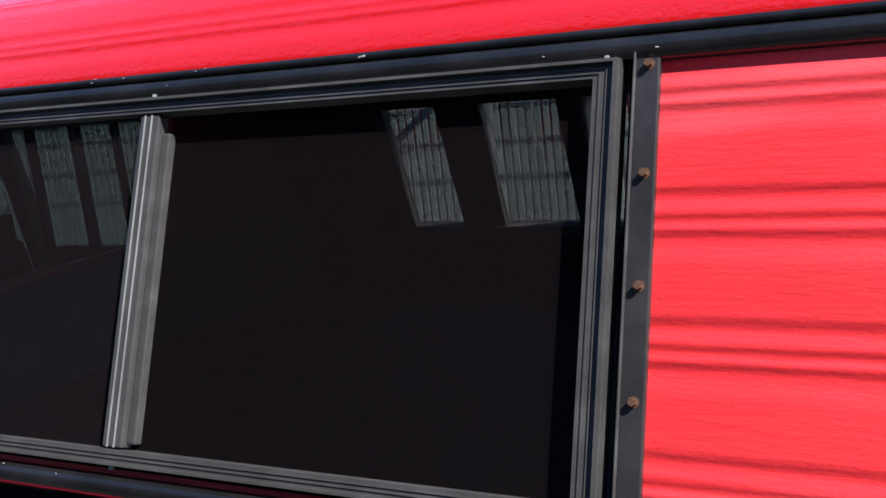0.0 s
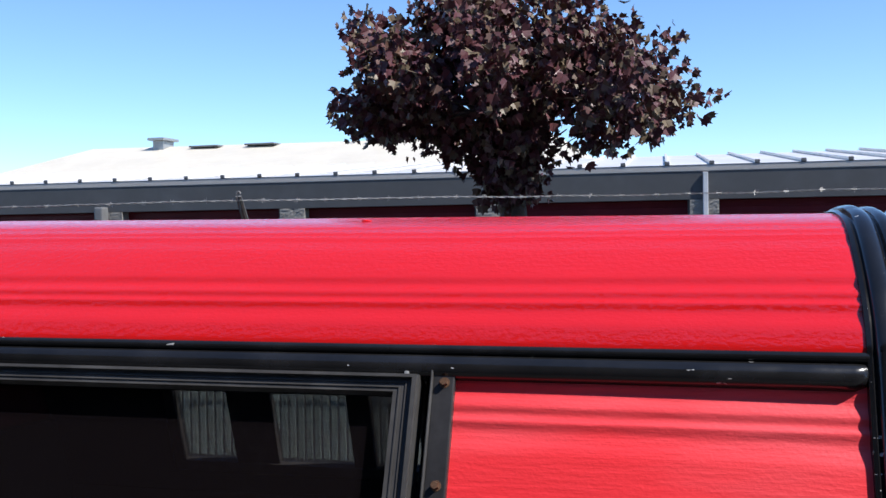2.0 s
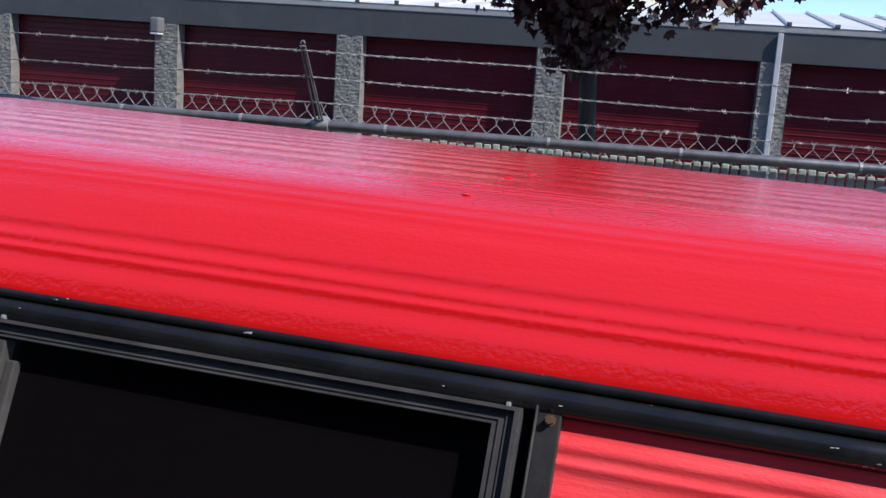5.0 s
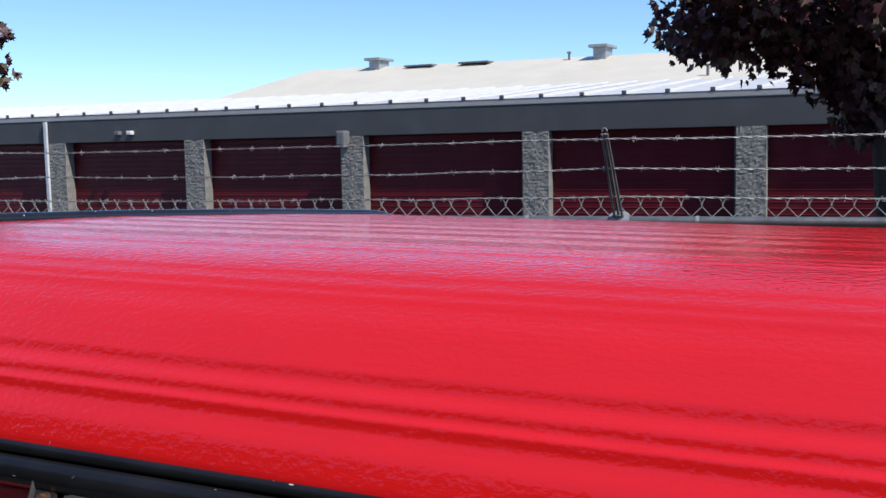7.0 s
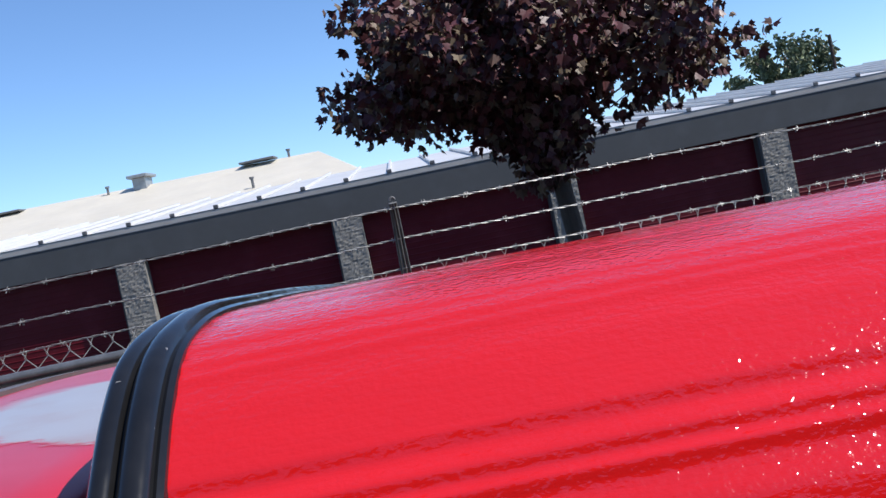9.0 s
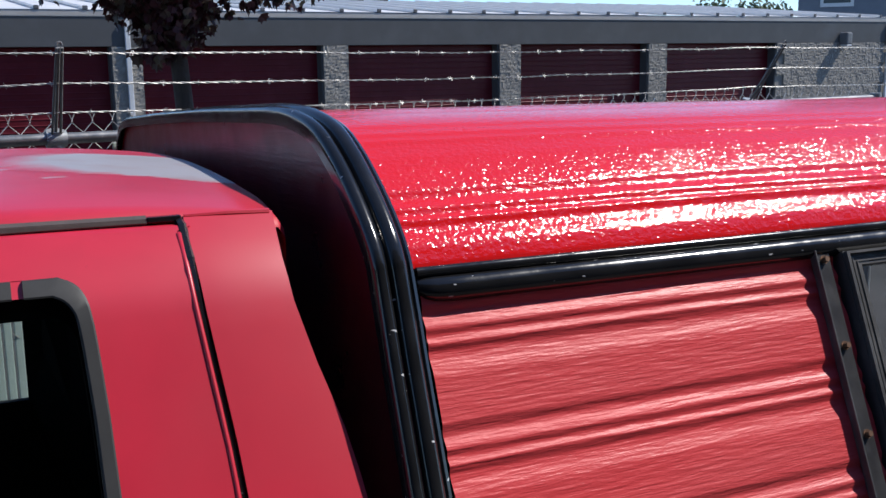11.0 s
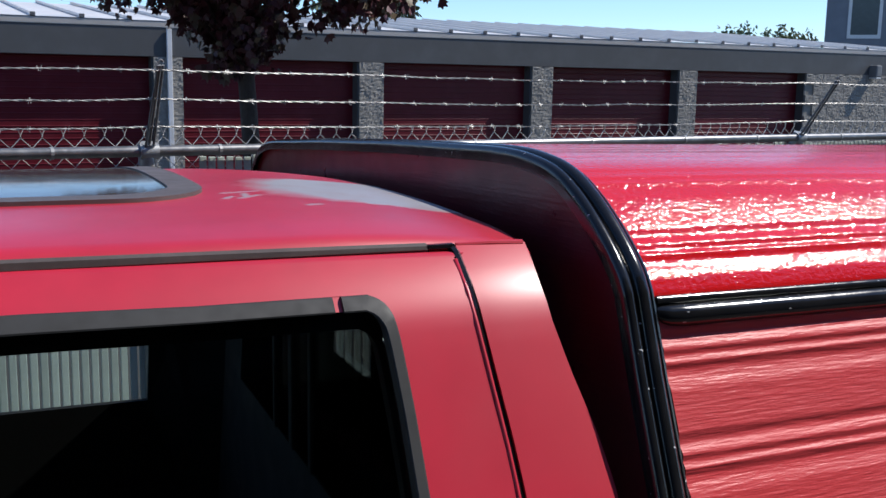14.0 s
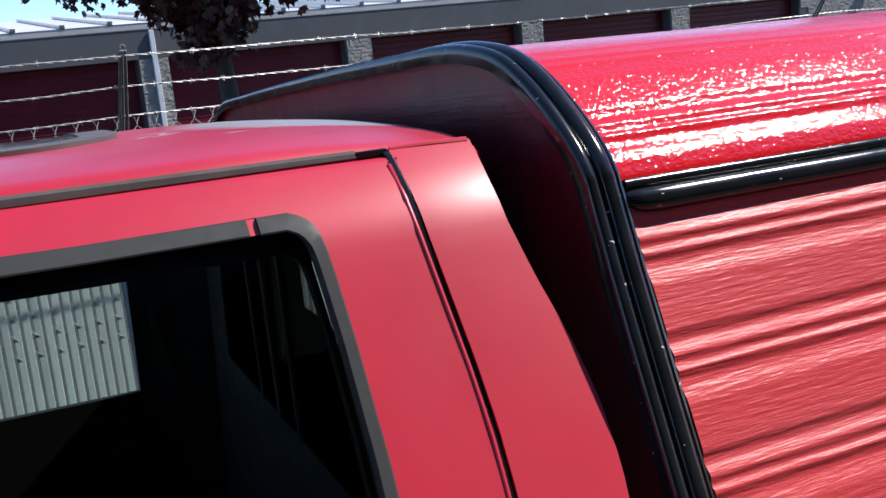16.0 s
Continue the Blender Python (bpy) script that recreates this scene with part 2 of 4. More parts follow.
def tube(bm, path, radius, sides=8, cap=True):
    """A round bar along a path; radius a number or one a point."""
    pts = [Vector(p) for p in path]
    rads = radius if isinstance(radius, (list, tuple)) else [radius] * len(pts)
    rows = []
    side = None
    for i, p in enumerate(pts):
        d = (pts[min(i + 1, len(pts) - 1)] - pts[max(i - 1, 0)]).normalized()
        if side is None:
            side = d.orthogonal().normalized()
        side = (side - d * side.dot(d)).normalized()
        up = d.cross(side)
        rows.append([p + (side * math.cos(a) + up * math.sin(a)) * rads[i] for a in (2 * math.pi * k / sides for k in range(sides))])
    vs = sheet(bm, rows, close=True)
    if cap:
        bm.faces.new(vs[0][::-1])
        bm.faces.new(vs[-1])
    return bm


def plate(outline, lo, hi, hole=None, lift=None, rings_in=1):
    """A plate from a closed outline of (u, v), between two depths w; hole: an inner outline with as many points, joined by rings_in bands."""
    bm = bmesh.new()
    put = lift or (lambda u, v, w: (u, v, w))
    if hole is None:
        top = [bm.verts.new(put(u, v, hi)) for u, v in outline]
        low = [bm.verts.new(put(u, v, lo)) for u, v in outline]
        bm.faces.new(top)
        bm.faces.new(low[::-1])
        for i in range(len(top)):
            j = (i + 1) % len(top)
            bm.faces.new((low[i], low[j], top[j], top[i]))
    else:
        blend = lambda k: [(a[0] + (b[0] - a[0]) * k / rings_in, a[1] + (b[1] - a[1]) * k / rings_in) for a, b in zip(outline, hole)]
        steps = [(blend(k), hi) for k in range(rings_in + 1)] + [(blend(k), lo) for k in range(rings_in, -1, -1)]
        rings = [[bm.verts.new(put(u, v, w)) for u, v in ring] for ring, w in steps]
        for a, b in zip(rings, rings[1:] + rings[:1]):
            for i in range(len(a)):
                j = (i + 1) % len(a)
                bm.faces.new((a[i], a[j], b[j], b[i]))
    bmesh.ops.recalc_face_normals(bm, faces=bm.faces)
    return bm


def rounded(u0, v0, u1, v1, r, n=6):
    """A rectangle with round corners, from the lower left, counter-clockwise."""
    out = []
    for cu, cv, a in ((u0 + r, v0 + r, 180), (u1 - r, v0 + r, 270), (u1 - r, v1 - r, 0), (u0 + r, v1 - r, 90)):
        out += [(cu + r * math.cos(radians(a + 90 * k / n)), cv + r * math.sin(radians(a + 90 * k / n))) for k in range(n + 1)]
    return out


GROUND = -0.17

# ---- ground ----
bm = bmesh.new()
bmesh.ops.create_grid(bm, x_segments=2, y_segments=2, size=1500)
ground = part("ground", bm, ASPHALT, at=pose(0, 0, GROUND))
tagged(ground, "worn dark grey asphalt yard running to the horizon", "ground", kind="structure")

# added wall, never in view: glass, rail and frames mirror its dark face
back_wall = part("wall_south", box((-14, -4.2, GROUND), (12, -4.0, 6.6)), DARK_REFLECTED)
tagged(back_wall, "plain dark wall added out of view to darken reflections", "wall", kind="structure")

# ---- canopy on the truck bed ----
# The truck stands on a slight cross fall, so its shell is built about the near rail and leaned by ROLL.
ROLL = -2.0
RAIL_Y, RAIL_Z, MID = 0.877, 1.698, 0.77
TRUCK = pose(0, RAIL_Y, RAIL_Z, ROLL, 0.37, 1.55)
BACK, FRONT = 0.119, -1.803
TIP = radians(20.8)  # how far the sides lean in


def bow(points, steps):
    """A smooth line through points, with steps pieces between each two."""
    out = []
    for i in range(len(points) - 1):
        p0, p1, p2, p3 = (Vector(points[max(0, min(len(points) - 1, i + k))]) for k in (-1, 0, 1, 2))
        for s in range(steps):
            t = s / steps
            out.append(0.5 * ((2 * p1) + (p2 - p0) * t + (2 * p0 - 5 * p1 + 4 * p2 - p3) * t * t + (3 * p1 - p0 - 3 * p2 + p3) * t ** 3))
    return out + [Vector(points[-1])]


# half of the roof's section from the rail to the crown: across, up
HALF = [(0.0026, 0.0085), (0.005, 0.016), (0.015, 0.034), (0.034, 0.056), (0.061, 0.081), (0.094, 0.1065), (0.132, 0.1275), (0.18, 0.1395), (0.25, 0.1465), (0.40, 0.148), (0.60, 0.150), (MID, 0.150)]


def groove(q, period=0.1078):
    """Depth of the siding's pressed lines at q, which runs up the sheet; each falls in steeply and rises out slowly."""
    out = 0.0
    for top, fall, wide, deep in ((0.002, 0.0105, 0.0130, 0.0036), (-0.0205, 0.0072, 0.0078, 0.0026), (-0.0325, 0.0105, 0.0210, 0.0038)):
        d = (top - q) % period
        if d < fall:
            out = max(out, deep * (0.5 - 0.5 * math.cos(math.pi * d / fall)))
        elif d < fall + wide:
            out = max(out, deep * (0.5 + 0.5 * math.cos(math.pi * (d - fall) / wide)))
    return out


def pressed(line, at, step=0.0012):
    """A section line, resampled, with the siding's pressed lines in it; at: the arc length of one line's top."""
    out, s0 = [], 0.0
    for a, b in zip(line, line[1:]):
        a, b = Vector(a), Vector(b)
        d = b - a
        n = Vector((-d.y, d.x)).normalized()
        k = max(1, int(d.length / step))
        for i in range(k):
            s = s0 + d.length * i / k
            out.append(a + d * i / k - n * groove(s - at) * min(1.0, s / 0.02) * float(np.interp(s, (0.0, 0.10, 0.14, 0.23, 0.30), (0.80, 0.74, 0.27, 0.16, 0.20))))
        s0 += d.length
    return out + [Vector(line[-1])]


half = bow(HALF, 6)
half = [Vector((p[0], p[1])) for p in half]
arch = pressed(half, 0.0816)
whole_arch = arch + [Vector((2 * MID - p.x, p.y)) for p in arch[-2::-1]]

canopy = thing("truck_canopy", "red ribbed aluminium truck canopy with black trim on the pickup bed", "truck canopy", at=TRUCK)


def settle(x, z, across=0.0):
    """The roof hangs lower towards its far side, most at the back."""
    rear = (x - FRONT) / (BACK - FRONT)
    z = z - (0.005 + 0.008 * rear) * max(0.0, z / 0.15) ** 2
    return z - (0.026 + 0.008 * rear) * max(0.0, (across - 0.3) / 1.24) ** 1.2


def rake(x, z):
    """The front end of the roof leans forward towards its crown."""
    return x - 0.05 * max(0.0, z) * max(0.0, (BACK - x) / (BACK - FRONT)) ** 3


def swell(x, s):
    return 0.0016 * noise.noise(Vector((x * 2.2, s * 5.0, 3.1)))


bm = bmesh.new()
steps = 40
rows = []
for i in range(steps + 1):
    x = BACK + (FRONT - 0.008 - BACK) * i / steps
    rows.append([(rake(x, p.y), p.x, settle(x, p.y, p.x) + swell(x, p.x + p.y)) for p in whole_arch])
sheet(bm, rows)
part("roof_panel", bm, RED_SIDING, canopy, "bright red wood-grain embossed roof siding with pressed lines", smooth=True)
# three small blisters in the paint
for x, across in ((-0.373, 0.180), (-0.370, 0.343), (-0.365, 0.447)):
    z = float(np.interp(across, [p.x for p in half], [p.y for p in half]))
    bm = bmesh.new()
    bmesh.ops.create_uvsphere(bm, u_segments=10, v_segments=6, radius=0.0055)
    bmesh.ops.scale(bm, vec=(1.2, 1.0, 0.34), verts=bm.verts)
    part("paint_blister", bm, RED_SIDING, canopy, smooth=True, at=pose(x, across, settle(x, z, across) + swell(x, across + z)))
# inner lining of the roof, its colour blackened to hold the inside shade
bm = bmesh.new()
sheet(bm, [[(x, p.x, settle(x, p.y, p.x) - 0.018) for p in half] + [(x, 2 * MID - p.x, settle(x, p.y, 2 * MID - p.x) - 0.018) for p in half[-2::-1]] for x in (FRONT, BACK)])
part("roof_lining", bm, SHADE_LINER, canopy)

# near side: a leaning frame with u along the truck and v up the slope, w outwards
RAIL_FRAME = Matrix(((1, 0, 0, 0), (0, math.sin(TIP), -math.cos(TIP), 0), (0, math.cos(TIP), math.sin(TIP), 0), (0, 0, 0, 1)))
SIDE = RAIL_FRAME @ Matrix.Translation((0, 0, -0.0035))
MIRROR = Matrix.Translation((0, 2 * MID, 0)) @ Matrix.Diagonal((1, -1, 1, 1))
FAR_SIDE = MIRROR @ SIDE
WIN_L, WIN_R, WIN_T, WIN_B = -1.321, -0.259, -0.020, -0.398
SILL = -0.428


def siding(x0, x1, v0, v1, s_at=0.0, deep=0.75):
    """A pressed siding sheet in the side's frame."""
    bm = bmesh.new()
    n = int((v1 - v0) / 0.0014)
    line = [(v0 + (v1 - v0) * i / n, -deep * groove(v0 + (v1 - v0) * i / n - s_at, 0.1035)) for i in range(n + 1)]
    k = max(2, int(abs(x1 - x0) / 0.05))
    sheet(bm, [[(x0 + (x1 - x0) * j / k, v, w + 0.0012 * noise.noise(Vector((3 * (x0 + (x1 - x0) * j / k), 5 * v, 9)))) for v, w in line] for j in range(k + 1)])
    return bm


S_AT = -0.0235
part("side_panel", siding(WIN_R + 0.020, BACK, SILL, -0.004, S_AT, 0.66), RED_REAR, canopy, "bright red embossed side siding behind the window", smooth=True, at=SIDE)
part("side_panel", siding(FRONT, WIN_L - 0.004, SILL, -0.004, S_AT, 0.9), RED_FADED, canopy, "faded red embossed side siding ahead of the window", smooth=True, at=SIDE)
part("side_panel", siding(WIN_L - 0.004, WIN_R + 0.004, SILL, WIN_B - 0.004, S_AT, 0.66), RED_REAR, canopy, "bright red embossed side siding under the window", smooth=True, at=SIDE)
part("side_lining", plate([(FRONT, SILL), (BACK, SILL), (BACK, -0.004), (FRONT, -0.004)], -0.03, -0.02, [(WIN_L, WIN_B), (WIN_R, WIN_B), (WIN_R, WIN_T), (WIN_L, WIN_T)]), SHADE_LINER, canopy, at=SIDE)

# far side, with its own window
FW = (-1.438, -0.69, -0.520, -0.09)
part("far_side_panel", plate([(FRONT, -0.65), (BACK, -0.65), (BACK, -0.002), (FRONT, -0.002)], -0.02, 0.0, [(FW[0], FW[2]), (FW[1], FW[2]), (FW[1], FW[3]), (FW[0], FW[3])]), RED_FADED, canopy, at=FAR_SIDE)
part("far_side_lining", plate([(FRONT, -0.65), (BACK, -0.65), (BACK, -0.004), (FRONT, -0.004)], -0.03, -0.023, [(FW[0], FW[2]), (FW[1], FW[2]), (FW[1], FW[3]), (FW[0], FW[3])]), SHADE_LINER, canopy, at=FAR_SIDE)
far_window = part("far_window_frame", plate([(FW[0], FW[2]), (FW[1], FW[2]), (FW[1], FW[3]), (FW[0], FW[3])], -0.025, 0.012, [(FW[0] + 0.03, FW[2] + 0.03), (FW[1] - 0.03, FW[2] + 0.03), (FW[1] - 0.03, FW[3] - 0.03), (FW[0] + 0.03, FW[3] - 0.03)]), DARK_METAL, canopy, at=FAR_SIDE)
for a, c in ((-1.252, -1.125), (-0.912, -0.85)):
    part("mullion", box((a, FW[2] + 0.03, -0.02), (c, FW[3] - 0.03, 0.008), 0.003), DARK_METAL, far_window)
for a, c, pane_glass in ((FW[0] + 0.03, -1.252, TINT_FAR), (-1.125, -0.912, TINT_FAR), (-0.85, FW[1] - 0.03, TINT)):
    part("pane", box((a, FW[2] + 0.03, -0.006), (c, FW[3] - 0.03, -0.002)), pane_glass, far_window).visible_shadow = False


def section_loop(line, m, s0, s1, mat, name, label, closed=True):
    """A moulding: its section (u, w) carried along the side's frame from s0 to s1."""
    bm = bmesh.new()
    rows = sheet(bm, [[(x, p[0], p[1]) for p in line] for x in (s0, s1)], close=closed)
    if closed:
        bm.faces.new(rows[0][::-1])
        bm.faces.new(rows[1])
    bmesh.ops.recalc_face_normals(bm, faces=bm.faces)
    return part(name, bm, mat, canopy, label, smooth=40, at=m)


def bead(v, w, r, a0=-90, a1=90, n=9, squash=1.0):
    return [(v + r * math.sin(radians(a)), w + r * squash * math.cos(radians(a))) for a in np.linspace(a0, a1, n)]


RAIL_SECTION = [(-0.0225, -0.016), (-0.0225, -0.0040)] + bead(-0.0105, -0.002, 0.0108, -80, 80, 15, 0.82) + [(0.0006, -0.0030)] + bead(0.0053, 0.0, 0.0044, -80, 80, 9, 0.8) + [(0.0112, -0.006)]
RAIL_ENDS = [(FRONT - 0.002, 0.25), (FRONT + 0.004, 0.62), (FRONT + 0.012, 0.85), (FRONT + 0.028, 1.0), (BACK - 0.012, 1.0), (BACK - 0.003, 0.7), (BACK + 0.002, 0.3)]


def side_rail(side):
    """The rail under the roof edge; its bead swells from a rounded front end."""
    bm = bmesh.new()
    rows = sheet(bm, [[(x, v if v > 0 else v * (0.45 + 0.55 * k), w if v > 0 or w < -0.003 else -0.003 + (w + 0.003) * k) for v, w in RAIL_SECTION] for x, k in RAIL_ENDS], close=True)
    bm.faces.new(rows[0][::-1])
    bm.faces.new(rows[-1])
    bmesh.ops.recalc_face_normals(bm, faces=bm.faces)
    return part("side_rail", bm, BLACK, canopy, "glossy black vinyl rail under the roof edge", smooth=40, at=side)


for side in (RAIL_FRAME, MIRROR @ RAIL_FRAME):
    side_rail(side)
for side in (RAIL_FRAME,):
    section_loop([(SILL - 0.002, -0.02), (SILL - 0.004, -0.002)] + bead(SILL + 0.009, 0.0, 0.011, -70, 70, 9) + [(SILL + 0.021, -0.002), (SILL + 0.022, -0.018)], side, FRONT, BACK, BLACK, "base_rail", "glossy black rail along the bed")


# the beaded corner mouldings round both ends of the shell
def outline():
    side = [(SILL + (0 - SILL) * i / 12) for i in range(13)]
    near = [Vector((v * math.sin(TIP), v * math.cos(TIP))) for v in side]
    near = near[:-1] + half
    return near + [Vector((2 * MID - p.x, p.y)) for p in near[-2::-1]]


def end_trim(x0, toward, narrow, name, label):
    """A moulding of two beads round the shell's end; toward is -1 to the front."""
    shape = [(-0.006, -0.006), (-0.005, 0.003), (-0.001, 0.005), (0.002, 0.003)]
    shape += [(0.013 - 0.0105 * math.cos(a), 0.003 + 0.009 * math.sin(a)) for a in np.linspace(0.1, 3.0, 9)] + [(0.0245, 0.002)]
    shape += [(0.034 - 0.0085 * math.cos(a), 0.001 + 0.0085 * math.sin(a)) for a in np.linspace(0.1, 3.04, 9)] + [(0.0430, -0.004), (0.0430, -0.016)]
    shape = [(0.004 + (a + 0.006) * narrow, b * 0.75) for a, b in shape]
    path = outline()
    bm = bmesh.new()
    rows = []
    for i, p in enumerate(path):
        d = (path[min(i + 1, len(path) - 1)] - path[max(i - 1, 0)]).normalized()
        n = Vector((-d.y, d.x))
        p = p - n * 0.002 * max(0.0, min(1.0, (-p.y - 0.01) / 0.05))
        rows.append([(rake(x0, p.y) + toward * a, p.x + n.x * b, settle(x0, p.y, p.x) + n.y * b) for a, b in shape])
    sheet(bm, rows)
    bmesh.ops.recalc_face_normals(bm, faces=bm.faces)
    return part(name, bm, BLACK, canopy, label, smooth=35)


end_trim(FRONT, -1, 0.78, "front_moulding", "black double-beaded moulding with chips round the front edge")
end_trim(BACK - 0.006, 1, 0.88, "rear_moulding", "black double-beaded moulding with chips round the rear edge")

# front wall, behind the cab, with a pass-through window
path = outline()
bm = bmesh.new()
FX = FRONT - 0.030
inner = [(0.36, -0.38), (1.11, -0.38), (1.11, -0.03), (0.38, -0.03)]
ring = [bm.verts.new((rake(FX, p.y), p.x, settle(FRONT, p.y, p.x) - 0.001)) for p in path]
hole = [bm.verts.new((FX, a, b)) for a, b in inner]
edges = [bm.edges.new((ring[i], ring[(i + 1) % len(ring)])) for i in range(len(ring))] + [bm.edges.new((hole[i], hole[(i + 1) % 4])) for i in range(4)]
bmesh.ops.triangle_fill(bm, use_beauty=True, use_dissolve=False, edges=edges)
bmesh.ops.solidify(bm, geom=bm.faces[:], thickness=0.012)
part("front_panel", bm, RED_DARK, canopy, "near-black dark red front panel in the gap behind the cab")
part("front_pane", box((FX - 0.001, 0.35, -0.385), (FX + 0.003, 1.12, -0.025)), CLEAR, canopy).visible_shadow = False
part("corner_post", box((FRONT - 0.034, 1.40, -0.70), (FRONT + 0.012, 1.82, -0.36)), SHADE_LINER, canopy)
part("canopy_floor", box((FRONT, -0.15, -0.66), (BACK, 2 * MID + 0.15, -0.64)), SHADE_LINER, canopy)

# ---- near window of the canopy ----
window = part("window_frame", plate([(WIN_L, WIN_B), (WIN_R, WIN_B), (WIN_R, WIN_T), (WIN_L, WIN_T)], -0.012, 0.010,
              [(WIN_L + 0.023, WIN_B + 0.016), (WIN_R - 0.023, WIN_B + 0.016), (WIN_R - 0.023, WIN_T - 0.016), (WIN_L + 0.023, WIN_T - 0.016)]), DARK_METAL, canopy, "dark bronze aluminium sliding window frame", at=SIDE)
for inset, high, wide in ((0.001, 0.0150, 0.004), (0.0105, 0.0112, 0.0012), (0.0165, 0.0112, 0.0012)):
    k = inset + wide
    e, f = inset * 0.7, k * 0.7
    part("ridge", plate([(WIN_L + inset, WIN_B + e), (WIN_R - inset, WIN_B + e), (WIN_R - inset, WIN_T - e), (WIN_L + inset, WIN_T - e)], 0.009, high,
         [(WIN_L + k, WIN_B + f), (WIN_R - k, WIN_B + f), (WIN_R - k, WIN_T - f), (WIN_L + k, WIN_T - f)]), DARK_METAL, window)
MX = -0.762
bm = box((MX - 0.017, WIN_B + 0.018, -0.008), (MX + 0.008, WIN_T - 0.018, 0.008), 0.002)
mullion = part("mullion", bm, DARK_METAL, window)
for dx in (-0.010, -0.001):
    part("bead", box((MX + dx - 0.0006, WIN_B + 0.018, 0.007), (MX + dx + 0.0006, WIN_T - 0.018, 0.0095)), GALV, mullion)
part("slider_edge", box((MX + 0.008, WIN_B + 0.022, -0.010), (MX + 0.0185, WIN_T - 0.036, 0.001), 0.002), DARK_METAL, window)
for dx, v in ((0, WIN_T + 0.002), (0, WIN_B - 0.002), (WIN_R - 0.012 - MX, WIN_T + 0.001)):
    part("corner_clip", box((MX + dx - 0.002, v - 0.002, 0.006), (MX + dx + 0.002, v + 0.002, 0.0115), 0.001), GALV, window)
for a, b, w, pane_glass in ((WIN_L + 0.023, MX - 0.015, -0.004, TINT_LEFT), (MX + 0.012, WIN_R - 0.023, -0.010, TINT)):
    part("pane", box((a, WIN_B + 0.016, w - 0.004), (b, WIN_T - 0.016, w)), pane_glass, window, "dark tinted window pane")
for x in (-0.2361, -1.345):
    strip = part("screw_strip", box((x - 0.011, WIN_B - 0.02, -0.002), (x + 0.009, WIN_T + 0.006, 0.006), 0.0015), STRIP, canopy, "black screw strip beside the window", at=SIDE)
    part("strip_lip", box((x - 0.0125, WIN_B - 0.02, 0.0), (x - 0.0105, WIN_T + 0.010, 0.0095), 0.001), DARK_METAL, strip)
    for k in range(5):
        bm = bmesh.new()
        bmesh.ops.create_cone(bm, cap_ends=True, segments=6, radius1=0.0036, radius2=0.0033, depth=0.006)
        bmesh.ops.create_cone(bm, cap_ends=True, segments=14, radius1=0.0052, radius2=0.0048, depth=0.002, matrix=Matrix.Translation((0, 0, -0.003)))
        part("screw", bm, RUST, strip, "rusty hex screw" if k == 0 else "", at=pose(x, -0.0258 - 0.0910 * k, 0.0085))

# ---- raised rear hatch ----
RISE = Matrix.Translation((BACK + 0.142, 0, 0.056)) @ pose(0, 0, 0, 0, 39.5, 0)
upright = lambda u, v, w: (w, u, v)
FREE, WIDE = 0.272, 2 * MID - 0.21
hatch = part("rear_hatch", plate(rounded(-0.05, 0.0, WIDE, FREE, 0.02), -0.012, 0.010, rounded(0.03, 0.03, WIDE - 0.06, FREE - 0.075, 0.02), lift=upright), GLOSS_BLACK, canopy, "raised rear hatch with a black frame", at=RISE)
part("hatch_glass", plate(rounded(0.025, 0.025, WIDE - 0.055, FREE - 0.070, 0.02), -0.002, 0.002, lift=upright), HATCH_GLASS, hatch, "hatch glass mirroring the sky").visible_shadow = False
for k in range(4):
    part("frame_rib", box((-0.012, -0.03, FREE - 0.066 + 0.017 * k), (-0.017, WIDE - 0.02, FREE - 0.060 + 0.017 * k)), GLOSS_BLACK, hatch)
edge = []
for k in range(4):
    for f, lift_up in ((0.0, 0.0), (0.25, 0.0035), (0.75, 0.0035), (1.0, 0.0)):
        t = (k + f * 0.92) / 4
        edge.append((0.036 + 0.041 * t + 0.6 * lift_up, 0.047 - 0.033 * t + 0.8 * lift_up))
edge += [(0.060, -0.014), (0.040, -0.006)]
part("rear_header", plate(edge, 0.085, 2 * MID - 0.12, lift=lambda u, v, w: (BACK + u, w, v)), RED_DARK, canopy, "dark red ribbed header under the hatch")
bm = bmesh.new()
tube(bm, [(BACK + 0.056, 0.082, -0.012), (BACK + 0.085, 0.078, 0.030), (BACK + 0.15, 0.072, 0.10)], [0.006, 0.008, 0.008], 8)
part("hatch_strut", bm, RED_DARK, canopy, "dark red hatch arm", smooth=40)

# ---- pickup truck ----
truck = thing("pickup_truck", "faded matte red pickup truck with a patched roof parked on asphalt", "pickup truck", at=pose(0.030, 0.020, -0.002))


def flank(z):
    """How far across the cab's near side lies at height z (two straight runs, rounded into the roof)."""
    if z > 1.762:
        return 0.8932 + 2.0 * (z - 1.762)
    if z > 1.36:
        return 0.8513 + 0.4975 * (z - 1.732) - 0.28 * min(0.0, z - 1.6) ** 2 + 0.027 * (max(0.0, z - 1.70) / 0.062) ** 2
    return 0.6501 - 0.12 * (1.36 - z)


CAB_MID = 1.604


def side_sheet(outline, hole=None, thick=0.03, out=0.0, name="panel", mat=None, label=""):
    """A panel of the cab's flank from an outline in (x, z), bent to the flank."""
    return part(name, plate(outline, thick, 0.0, hole, lift=lambda u, v, w: (u, flank(v) + w - out, v), rings_in=10), mat, truck, label, smooth=60)


def ruled(lines):
    bm = bmesh.new()
    sheet(bm, lines)
    bmesh.ops.recalc_face_normals(bm, faces=bm.faces)
    return bm


